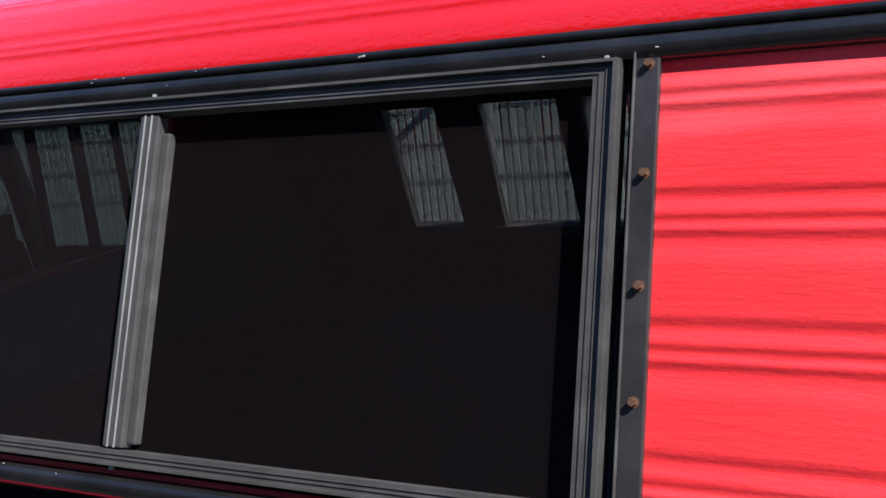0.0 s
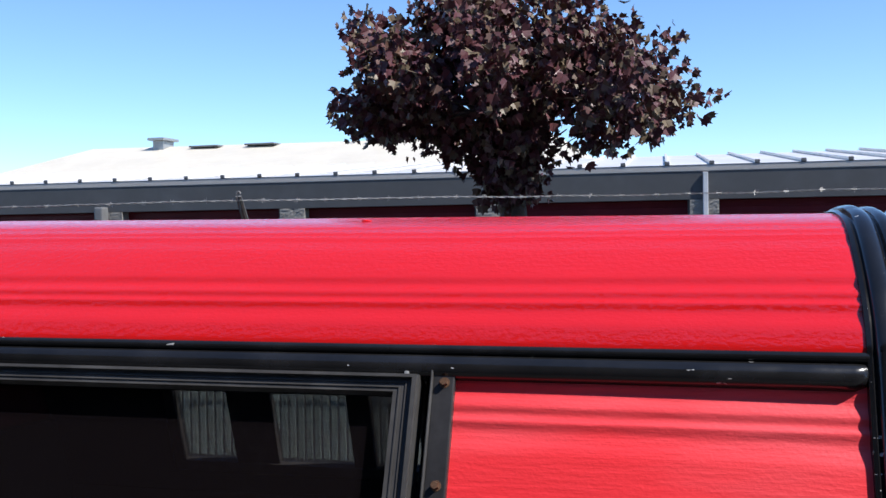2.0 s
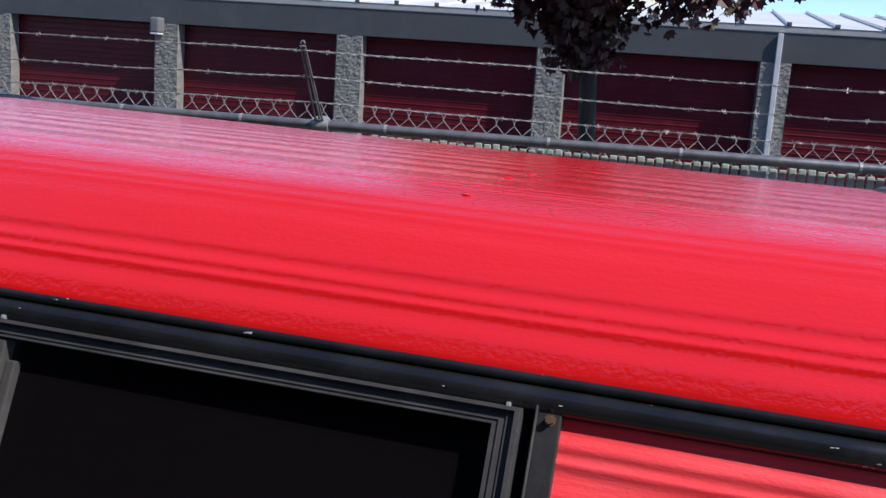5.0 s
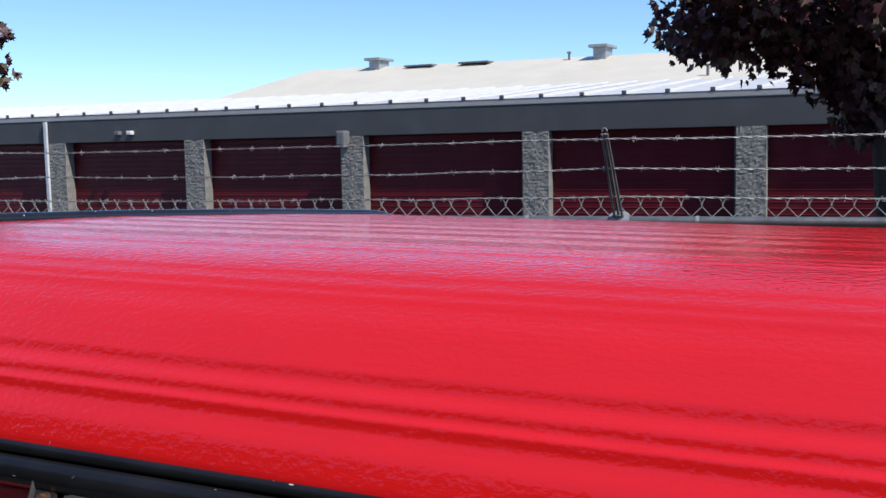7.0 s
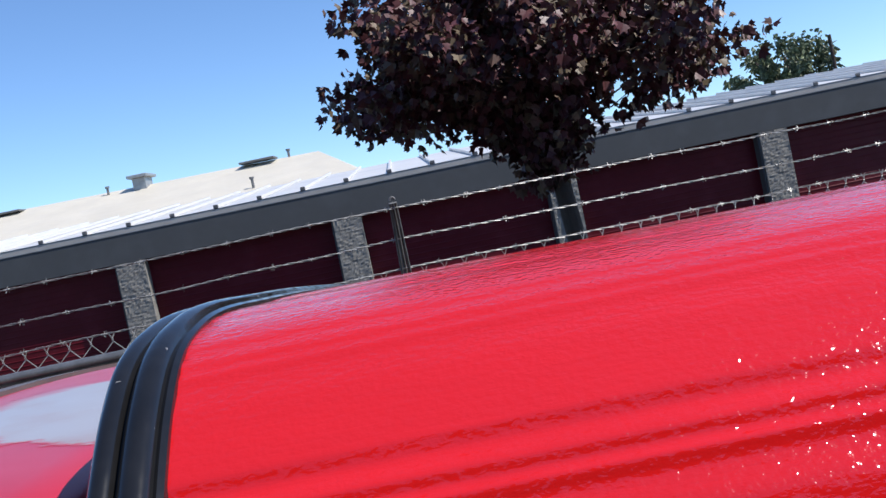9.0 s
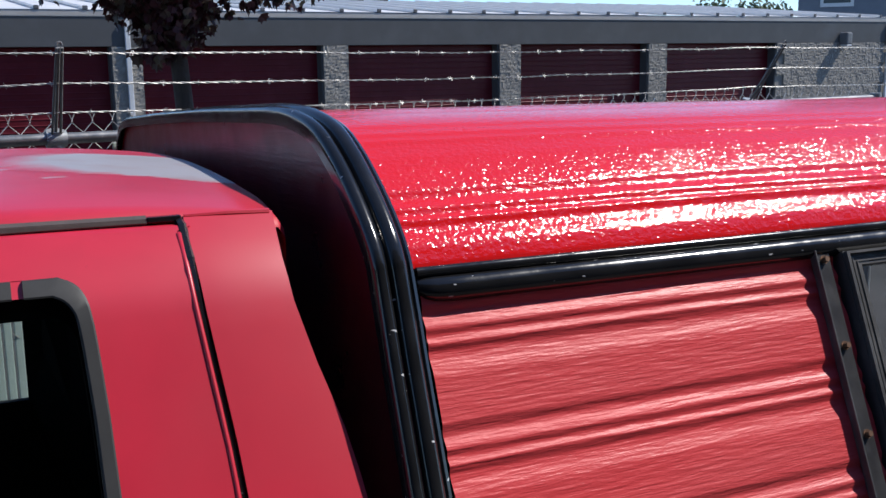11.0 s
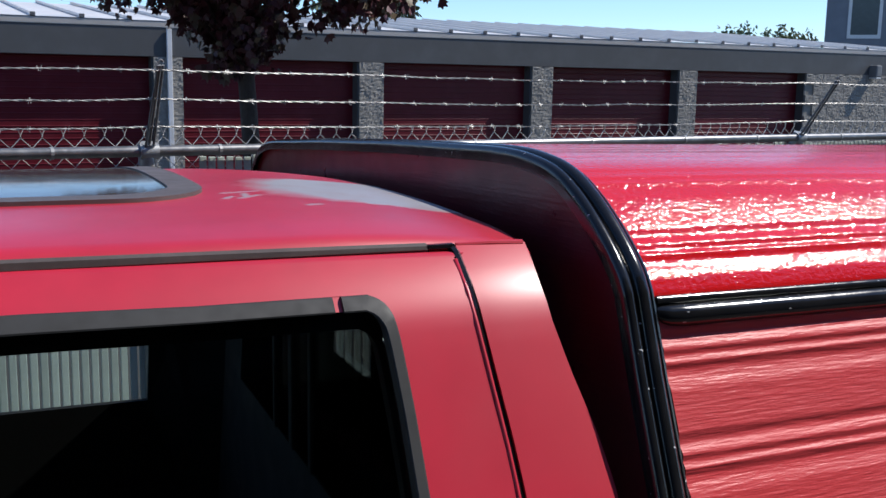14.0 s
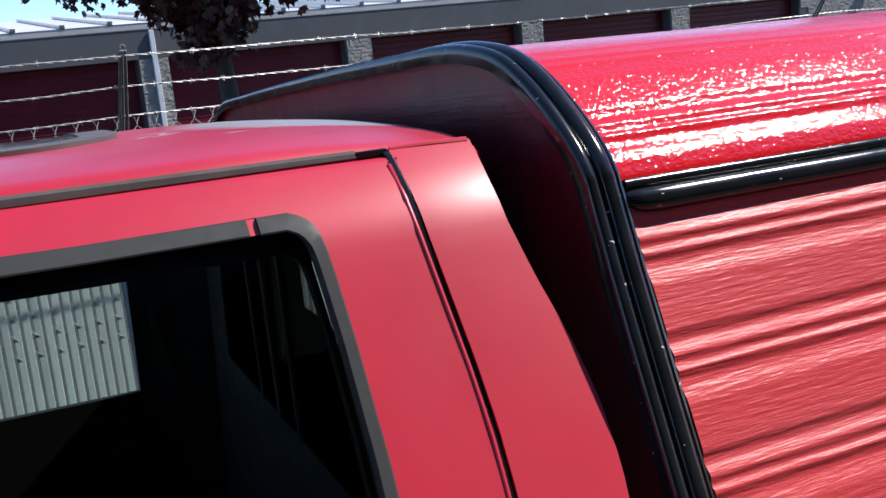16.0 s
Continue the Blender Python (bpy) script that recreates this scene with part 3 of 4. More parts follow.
def strip_panel(front_edge, rear_edge, heights, name, label, cols=16):
    """A panel between two edges x(z), swept over heights, with a returned rim."""
    rows = []
    for z in heights:
        a, b = front_edge(z), rear_edge(z)
        row = [(a, flank(z) + 0.03, z)] + [(a + (b - a) * i / cols, flank(z) + 0.0030 * max(0.0, (i / cols - 0.1) / 0.9) ** 1.7, z) for i in range(cols + 1)] + [(b, flank(z) + 0.03, z)]
        rows.append(row)
    return part(name, ruled(rows), RED_CAB, truck, label, smooth=50)


def along(pairs):
    zs, xs = [p[0] for p in pairs], [p[1] for p in pairs]
    return lambda z: float(np.interp(z, zs, xs))


SEAM = along([(0.6, -1.99), (1.40, -2.008), (1.45, -2.006), (1.50, -2.002), (1.55, -2.001), (1.60, -2.004), (1.65, -2.009), (1.70, -2.014), (1.745, -2.0165), (1.764, -2.017)])
REAR = along([(0.6, -1.90), (1.40, -1.914), (1.45, -1.909), (1.50, -1.902), (1.55, -1.902), (1.60, -1.911), (1.65, -1.9255), (1.70, -1.9366), (1.739, -1.939), (1.766, -1.935)])
HEIGHTS = [0.55, 0.8, 1.0, 1.2, 1.3] + list(np.linspace(1.34, 1.766, 26))
strip_panel(lambda z: SEAM(z) + 0.003, REAR, HEIGHTS, "rear_pillar", "red cab corner behind the door")
# door: an upper frame round the window, and the skin below
WIN = [(-2.100, 1.30), (-2.0969, 1.40), (-2.0948, 1.47), (-2.0925, 1.545), (-2.0945, 1.632), (-2.0985, 1.696), (-2.1045, 1.7205), (-2.119, 1.7305), (-2.14, 1.7315), (-2.28, 1.7315), (-2.42, 1.734), (-2.78, 1.734), (-3.10, 1.42), (-3.15, 1.30)]
OUT = [(SEAM(1.30) - 0.003, 1.20), (SEAM(1.40) - 0.003, 1.40), (SEAM(1.47) - 0.003, 1.47), (SEAM(1.55) - 0.003, 1.545), (SEAM(1.637) - 0.003, 1.632), (SEAM(1.701) - 0.003, 1.696), (SEAM(1.74) - 0.003, 1.742), (-2.0225, 1.7575), (-2.0285, 1.7607), (-2.28, 1.762), (-2.42, 1.763), (-2.85, 1.763), (-3.19, 1.42), (-3.25, 1.20)]


def eased(points):
    """The outline with its rear upper corner drawn round."""
    return points[:4] + [tuple(p) for p in bow([(x, z, 0) for x, z in points[4:10]], 4)] + points[10:]


WIN, OUT = [tuple(p[:2]) for p in eased(WIN)], [tuple(p[:2]) for p in eased(OUT)]
door = side_sheet(OUT, WIN, 0.03, 0.0, "door", RED_CAB, "faded red driver's door with a rubber-sealed window")
part("door_skin", plate([(-3.25, 0.62), (-1.93, 0.62), (SEAM(1.2) - 0.003, 1.20), (-3.25, 1.20)], 0.03, 0.0, lift=lambda u, v, w: (u, flank(v) + w, v)), RED_CAB, door)
shrink = [(-2.112, 1.315), (-2.1093, 1.40), (-2.1070, 1.47), (-2.1045, 1.548), (-2.106, 1.632), (-2.110, 1.692), (-2.1145, 1.709), (-2.125, 1.7175), (-2.145, 1.7187), (-2.28, 1.7187), (-2.42, 1.720), (-2.775, 1.721), (-3.085, 1.43), (-3.13, 1.315)]
shrink = [tuple(p[:2]) for p in eased(shrink)]


def cut_at(points, x):
    """The closed outline with one more point where its top run passes x."""
    for i in range(3, len(points) - 1):
        (x0, z0), (x1, z1) = points[i], points[i + 1]
        if x1 < x < x0 and z0 > 1.7:
            return points[:i + 1] + [(x, z0 + (z1 - z0) * (x - x0) / (x1 - x0))] + points[i + 1:]
    return points


GAP = (-2.1478, -2.1562)
edge_out, edge_in = list(WIN), list(shrink)
for at_x in GAP:
    edge_out, edge_in = cut_at(edge_out, at_x), cut_at(edge_in, at_x)


def nearest(points, x):
    return min((i for i, p in enumerate(points) if p[1] > 1.7), key=lambda i: abs(points[i][0] - x))


first, last, first_in = nearest(edge_out, GAP[1]), nearest(edge_out, GAP[0]), nearest(edge_in, GAP[1])
count = len(edge_out)
bm = bmesh.new()
rows = []
for step in range(count - (first - last) + 1):
    (xo, zo), (xi, zi) = edge_out[(first + step) % count], edge_in[(first_in + step) % count]
    rows.append([(x, flank(z) + w, z) for x, z, w in ((xo, zo, 0.012), (xo, zo, -0.003), (xo + (xi - xo) * 0.12, zo + (zi - zo) * 0.12, -0.0042), (xo + (xi - xo) * 0.88, zo + (zi - zo) * 0.88, -0.0042), (xi, zi, -0.003), (xi, zi, 0.012))])
ends = sheet(bm, rows, close=True)
bm.faces.new(ends[0][::-1])
bm.faces.new(ends[-1])
bmesh.ops.recalc_face_normals(bm, faces=bm.faces)
part("window_seal", bm, RUBBER, door, "grey rubber window seal with a gap at the corner", smooth=30)
part("seal_gap", plate([(-2.1600, 1.7190), (-2.1440, 1.7190), (-2.1440, 1.7330), (-2.1600, 1.7330)], 0.012, 0.0005, lift=lambda u, v, w: (u, flank(v) + w, v)), RED_CAB, door)
part("inner_trim", plate([(x, z) for x, z in WIN], 0.050, 0.034, [(-2.10 + (x + 2.10) * 0.97, z - 0.022 if z > 1.6 else z) for x, z in shrink], lift=lambda u, v, w: (u, flank(v) + w, v)), SHADE_LINER, door)
part("pane", plate([(x, z) for x, z in shrink], 0.016, 0.012, lift=lambda u, v, w: (u, flank(v) + w, v)), TINT_CAB, door, "dark tinted door window")
# roof: a crowned sheet, rounded down to the drip line
NEAR = 0.9065


def cab_z(x, y):
    """Height of the cab's roof: crowned, falling a little at its back edge and rounded at its sides."""
    back = max(0.0, (x + 2.16) / 0.23)
    edge = max(0.0, 1 - (min(y, 2 * CAB_MID - y) - NEAR) / 0.09)
    return 1.8055 - 0.022 * ((y - 1.47) / 0.55) ** 2 - 0.035 * (y - NEAR) - 0.016 * back ** 2 - 0.008 * edge ** 2


bm = bmesh.new()
rows = []
for x in np.linspace(-3.05, -1.930, 30):
    ys = list(np.linspace(NEAR, 2 * CAB_MID - NEAR, 60))
    rows.append([(x, NEAR - 0.004, cab_z(x, NEAR) - 0.008)] + [(x, y, cab_z(x, y)) for y in ys] + [(x, ys[-1] + 0.01, cab_z(x, ys[-1]) - 0.03)])
rows.append([(p[0] + 0.006, p[1], p[2] - 0.010) for p in rows[-1]])
rows.append([(p[0], p[1], p[2] - 0.05) for p in rows[-1]])
sheet(bm, rows)
bmesh.ops.recalc_face_normals(bm, faces=bm.faces)
part("cab_roof", bm, RED_CAB, truck, "matte red cab roof with worn paint", smooth=60)

# drip seam above the door
bm = bmesh.new()
sheet(bm, [[(x, 0.9040, 1.7705 + dz), (x, 0.8995, 1.7680 + dz), (x, 0.8985, 1.7635), (x, 0.9005, 1.7610)] for x, dz in ((-3.0, 0.003), (-2.42, 0.002), (-2.20, 0.0005), (-2.045, -0.001))])
part("drip_seam", bm, SEAM_BROWN, truck, "dark seam between roof and door")
part("seam_end", box((-2.045, 0.8985, 1.7632), (-2.016, 0.910, 1.7682), 0.001), BLACK, truck)
bm = bmesh.new()
tube(bm, [(-2.013, 0.9035, 1.7665), (-1.975, 0.9035, 1.7665), (-1.938, 0.9045, 1.7650)], [0.0022, 0.0030, 0.0034], 8)
part("roof_joint", bm, RED_CAB, truck)
bm = bmesh.new()
tube(bm, [(SEAM(z), flank(z) + (0.006 if z < 1.72 else 0.003), z) for z in np.linspace(1.2, 1.760, 24)] + [(-2.018, 0.9040, 1.764)], [0.0034] * 20 + [0.0042] * 5, 6)
part("door_gap", bm, BLACK, truck, "dark gap behind the door")
bm = bmesh.new()
tube(bm, [(SEAM(z) - 0.0046, flank(z) + 0.0002, z) for z in np.linspace(1.2, 1.755, 22)], 0.0022, 6)
part("door_lip", bm, RED_CAB, door, smooth=True)
# primer patch and sunroof lie on the roof
EDGE = [(-1.93, 1.065), (-1.93, 1.40), (-2.03, 1.40), (-2.10, 1.385), (-2.128, 1.32), (-2.132, 1.24), (-2.11, 1.175), (-2.07, 1.125), (-2.03, 1.105), (-1.99, 1.085)]
SCRATCHES = [((-2.150, 1.175), (-2.178, 1.150)), ((-2.165, 1.19), (-2.170, 1.155)), ((-2.145, 1.215), (-2.190, 1.20)), ((-2.185, 1.165), (-2.196, 1.15)), ((-2.10, 1.09), (-2.115, 1.085))]


def off_line(x, y, a, b):
    """How far a point lies from the line between a and b."""
    d = Vector((b[0] - a[0], b[1] - a[1]))
    k = max(0.0, min(1.0, ((x - a[0]) * d.x + (y - a[1]) * d.y) / d.length_squared))
    return math.hypot(x - a[0] - d.x * k, y - a[1] - d.y * k)


def peeled(x, y):
    """How bare the paint is, 0 to 1: streaky and fading at the patch's front, ragged along its near edge."""
    n1 = noise.noise(Vector((x * 26, y * 26, 0)))
    n2 = noise.noise(Vector((x * 45, y * 160, 3)))
    n3 = noise.noise(Vector((x * 420, y * 420, 6)))
    hit = False
    for (x0, y0), (x1, y1) in zip(EDGE, EDGE[1:] + EDGE[:1]):
        if (y0 > y) != (y1 > y) and x < x0 + (y - y0) * (x1 - x0) / (y1 - y0):
            hit = not hit
    d = min(off_line(x, y, a, b) for a, b in zip(EDGE[2:], EDGE[3:] + EDGE[:1]))
    d = (d if hit else -d) + 0.016 * n1 + 0.012 * n2 + 0.007 * n3
    soft = 0.005 + 0.045 * max(0.0, min(1.0, (-2.03 - x) / 0.09))
    out = max(0.0, min(1.0, 0.5 + d / soft))
    for a, b in SCRATCHES:
        out = max(out, max(0.0, min(0.8, (0.0050 + 0.004 * n3 - off_line(x, y, a, b)) / 0.003)))
    return out


xs, ys = np.linspace(-2.215, -1.9302, 120), np.linspace(1.03, 1.46, 190)
bare = [[peeled(x, y) for y in ys] for x in xs]
bm = bmesh.new()
sheet(bm, [[(x, y, cab_z(x, y) + 0.00006 + 0.0004 * min(1.0, 3 * w)) for y, w in zip(ys, row)] for x, row in zip(xs, bare)])
layer = bm.verts.layers.float.new("wear")
for v, w in zip(bm.verts, (w for row in bare for w in row)):
    v[layer] = w
bmesh.ops.delete(bm, geom=[f for f in bm.faces if all(v[layer] < 0.01 for v in f.verts)], context="FACES")
bmesh.ops.recalc_face_normals(bm, faces=bm.faces)
part("primer_patch", bm, PRIMER, truck, "bare grey primer patch where the red paint has peeled", smooth=True)


def eased_run(points, pieces=16):
    """The outline with its long straight runs cut into pieces, so that it follows the roof."""
    out = []
    for a, b in zip(points, points[1:] + points[:1]):
        k = pieces if math.dist(a, b) > 0.15 else 1
        out += [(a[0] + (b[0] - a[0]) * i / k, a[1] + (b[1] - a[1]) * i / k) for i in range(k)]
    return out


rim = rounded(-3.0, 1.135, -2.207, 2.07, 0.11, 8)
rim_in = rounded(-2.965, 1.172, -2.246, 2.033, 0.085, 8)
bm = plate(eased_run(rim), -0.004, 0.0050, eased_run(rim_in), lift=lambda u, v, w: (u, v, cab_z(u, v) + w))
sunroof = part("sunroof", bm, RIM, truck, "smoked glass pop-up sunroof with a rubber rim", smooth=30)
bm = bmesh.new()
glass_edge = eased_run(rounded(-2.98, 1.157, -2.231, 2.048, 0.095, 8))
sheet(bm, [[(-2.60 + (x + 2.60) * k, 1.60 + (y - 1.60) * k, cab_z(-2.60 + (x + 2.60) * k, 1.60 + (y - 1.60) * k) + 0.0030) for x, y in glass_edge] for k in (0.02, 0.25, 0.5, 0.7, 0.85, 0.93, 1.0)], close=True)
bmesh.ops.recalc_face_normals(bm, faces=bm.faces)
part("sunroof_glass", bm, SUNROOF, sunroof, "", smooth=True)
# back wall, far side, floor and bed
part("cab_back", plate([(0.62, 0.6), (2 * CAB_MID - 0.62, 0.6), (2 * CAB_MID - 0.95, 1.69), (0.95, 1.75)], 0.0, 0.02, [(1.0, 1.25), (2 * CAB_MID - 1.0, 1.25), (2 * CAB_MID - 1.1, 1.66), (1.1, 1.66)], lift=lambda u, v, w: (-1.965 + w, u, v)), SHADE_LINER, truck)
for y0, y1, z0, z1, pane_glass in ((1.0, 1.31, 1.25, 1.66, DULL), (1.31, 1.49, 1.25, 1.50, DULL), (1.31, 1.49, 1.50, 1.66, CLEAR), (1.49, 2 * CAB_MID - 1.0, 1.25, 1.66, DULL)):
    part("rear_pane", box((-1.962, y0, z0), (-1.958, y1, z1)), pane_glass, truck, "cab rear window").visible_shadow = False
for y0, y1 in ((1.612, 1.632), (1.740, 1.766), (1.872, 1.888)):
    part("rear_window_post", box((-1.968, y0, 1.245), (-1.950, y1, 1.69), 0.004), SHADE_LINER, truck)
boot = bmesh.new()
sheet(boot, [[(-1.958, y, z), (-1.945, y + oy, z + oz), (-1.920, y + 1.5 * oy, z + 1.5 * oz), (-1.895, y + oy, z + oz), (-1.872, y, z)] for y, z, oy, oz in
             ((1.02, 1.20, -0.03, -0.02), (1.04, 1.58, -0.03, 0.01), (1.09, 1.63, -0.02, 0.025), (1.20, 1.655, 0.0, 0.03), (1.60, 1.66, 0.0, 0.03), (2.0, 1.63, 0.0, 0.03), (2.10, 1.60, 0.02, 0.02), (2.16, 1.58, 0.03, 0.01), (2.18, 1.18, 0.03, -0.02))])
part("window_boot", boot, RUBBER, truck, "dark rubber boot between cab and canopy windows", smooth=True)
far = lambda u, v, w: (u, 2 * CAB_MID - flank(v) - w, v - 0.06)
# far door, cab front and bed insides also take the painted inner shade
part("far_door", plate([(-3.2, 0.62), (-1.94, 0.62), (-1.94, 1.765), (-3.0, 1.765)], 0.02, 0.0, [(-3.1, 1.17), (-2.13, 1.17), (-2.13, 1.64), (-3.0, 1.64)], lift=far), SHADE_LINER, truck)
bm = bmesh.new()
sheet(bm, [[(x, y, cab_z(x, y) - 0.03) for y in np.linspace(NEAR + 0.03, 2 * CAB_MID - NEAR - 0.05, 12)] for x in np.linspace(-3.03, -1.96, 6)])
part("headliner", bm, SHADE_LINER, truck)
part("cab_floor", box((-3.2, 0.75, 0.62), (-1.88, 2 * CAB_MID - 0.75, 0.66)), SHADE_LINER, truck)
part("cab_front", box((-3.22, 0.72, 0.6), (-3.18, 2 * CAB_MID - 0.72, 1.25)), SHADE_LINER, truck)
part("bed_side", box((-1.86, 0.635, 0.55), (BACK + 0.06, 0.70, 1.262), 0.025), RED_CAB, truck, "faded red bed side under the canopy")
part("bed_side", box((-1.86, 2 * CAB_MID - 0.70, 0.55), (BACK + 0.06, 2 * CAB_MID - 0.635, 1.10), 0.025), SHADE_LINER, truck)
part("bed_liner", box((-1.86, 0.702, 0.62), (BACK + 0.05, 0.708, 1.255)), SHADE_LINER, truck)
part("bed_liner", box((-1.86, 2 * CAB_MID - 0.708, 0.62), (BACK + 0.05, 2 * CAB_MID - 0.702, 1.095)), SHADE_LINER, truck)
part("bed_front", box((-1.885, 0.66, 0.58), (-1.862, 2 * CAB_MID - 0.66, 1.29)), SHADE_LINER, truck)
part("bed_floor", box((-1.86, 0.70, 0.55), (BACK + 0.06, 2 * CAB_MID - 0.70, 0.62)), RED_CAB, truck)
part("windscreen_frame", plate([(0.80, 0.0), (2 * CAB_MID - 0.80, 0.0), (2 * CAB_MID - 0.95, 0.64), (0.95, 0.64)], -0.012, 0.012, [(0.86, 0.05), (2 * CAB_MID - 0.86, 0.05), (2 * CAB_MID - 1.0, 0.60), (1.0, 0.60)],
     lift=lambda u, v, w: (-3.30 + 0.42 * v - w, u, 1.15 + 0.93 * v)), RED_CAB, truck)
part("windscreen", plate([(0.85, 0.04), (2 * CAB_MID - 0.85, 0.04), (2 * CAB_MID - 0.99, 0.61), (0.99, 0.61)], -0.003, 0.003, lift=lambda u, v, w: (-3.30 + 0.42 * v - w, u, 1.15 + 0.93 * v)), TINT_CAB, truck)
hood_rows = []
for x, drop, draw in ((-3.20, 0.0, 0.0), (-3.6, 0.015, 0.006), (-4.0, 0.035, 0.014), (-4.4, 0.065, 0.03), (-4.56, 0.10, 0.05), (-4.60, 0.16, 0.065), (-4.60, 0.60, 0.065)):
    lo, hi, top = 0.66 + draw, 2 * CAB_MID - 0.66 - draw, 1.185 - drop
    base = min(top - 0.01, 0.58)
    hood_rows.append([(x, lo, base), (x, lo, max(base, top - 0.16)), (x, lo + 0.02, max(base, top - 0.05)), (x, lo + 0.09, max(base, top - 0.006)), (x, lo + 0.3, top + 0.012), (x, CAB_MID, top + 0.02),
                      (x, hi - 0.3, top + 0.012), (x, hi - 0.09, max(base, top - 0.006)), (x, hi - 0.02, max(base, top - 0.05)), (x, hi, max(base, top - 0.16)), (x, hi, base)])
bm = ruled(hood_rows)
part("hood", bm, RED_CAB, truck, smooth=40)


def lathe(profile, sides=32):
    """A turned shape about the y axis from (radius, y) pairs."""
    bm = bmesh.new()
    sheet(bm, [[(r * math.cos(a), y, r * math.sin(a)) for a in (2 * math.pi * k / sides for k in range(sides))] for r, y in profile], close=True)
    bmesh.ops.recalc_face_normals(bm, faces=bm.faces)
    return mesh_of("turned", bm)


tyre_mesh = lathe([(0.20, -0.10), (0.24, -0.115), (0.31, -0.118), (0.345, -0.10), (0.358, -0.07), (0.36, 0.0), (0.358, 0.07), (0.345, 0.10), (0.31, 0.118), (0.24, 0.115), (0.20, 0.10)])
rim_mesh = lathe([(0.205, -0.10), (0.19, -0.095), (0.175, -0.06), (0.10, -0.045), (0.06, -0.07), (0.002, -0.075), (0.002, 0.075), (0.06, 0.07), (0.10, 0.045), (0.175, 0.06), (0.19, 0.095), (0.205, 0.10)])
for x in (-4.0, -0.75):
    for y in (0.74, 2 * CAB_MID - 0.74):
        tyre = part("tyre", tyre_mesh, TYRE, truck, smooth=40, at=pose(x, y, GROUND + 0.36))
        part("rim", rim_mesh, GALV, tyre, smooth=40)

# ---- chain-link fence ----
A, C = Vector((-1.915, 3.961, 0)), Vector((1.685, 4.515, 0))
RUN = (C - A).normalized()
INTO = Vector((-RUN.y, RUN.x, 0))
PITCH = (C - A).length
RAIL_H = 1.638
FENCE = Matrix(((RUN.x, INTO.x, 0, A.x), (RUN.y, INTO.y, 0, A.y), (0, 0, 1, 0), (0, 0, 0, 1)))
S0, S1 = -16.0, 4.77
fence = thing("chain_link_fence", "galvanised chain-link fence with grey-green slats and barbed wire", "fence", at=FENCE)
bm = bmesh.new()
tube(bm, [(S0, 0, RAIL_H), (S1, 0, RAIL_H)], 0.021, 12)
part("top_rail", bm, RAIL_GREY, fence, "weathered galvanised top rail", smooth=40)
bm = bmesh.new()
tube(bm, [(-0.006, 0, 0), (0.006, 0, 0)], 0.0235, 12)
tube(bm, [(0, 0.012, -0.02), (0, 0.034, -0.028)], 0.0025, 5)
tie_mesh = mesh_of("rail_tie", bm)
tie_mesh.materials.append(GALV)
for k in range(26):
    part("rail_tie", tie_mesh, GALV, fence, at=pose(-11.3 + 0.61 * k + 0.05 * math.sin(k * 2.3), 0, RAIL_H))
for k in range(-4, 2):
    s = k * PITCH
    bm = bmesh.new()
    tube(bm, [(s, 0.03, GROUND), (s, 0.03, RAIL_H + 0.01)], 0.030, 12)
    post = part("post", bm, GALV, fence, smooth=40)
    bm = bmesh.new()
    tip = (s - 0.016, -0.240, RAIL_H + 0.318)
    foot = (s, 0.0, RAIL_H - 0.01)
    d = (Vector(tip) - Vector(foot))
    for off, wide, behind in ((-0.015, 0.005, 0.0), (0.015, 0.005, 0.0), (0.0, 0.006, 0.010)):
        tube(bm, [Vector(foot) + Vector((off, behind, 0)), Vector(tip) + Vector((off * 0.6, behind, 0))], wide, 6)
    tube(bm, [Vector(tip) + Vector((0.008 * math.cos(a), 0, 0.008 + 0.010 * math.sin(a))) for a in np.linspace(0, math.pi, 7)], 0.004, 6)
    part("barb_arm", bm, ARM, post, "bent grey steel barbed-wire arm")
    bm = bmesh.new()
    tube(bm, [(s - 0.035, 0, RAIL_H), (s + 0.035, 0, RAIL_H)], 0.030, 12)
    tube(bm, [(s, 0.02, RAIL_H - 0.06), (s, 0.0, RAIL_H + 0.03)], 0.032, 12)
    part("post_cap", bm, GALV, post, smooth=40)
bm = bmesh.new()
tube(bm, [(S1, 0, GROUND), (S1, 0, RAIL_H + 0.03)], 0.036, 12)
part("post", bm, GALV, fence, smooth=40)
random.seed(11)
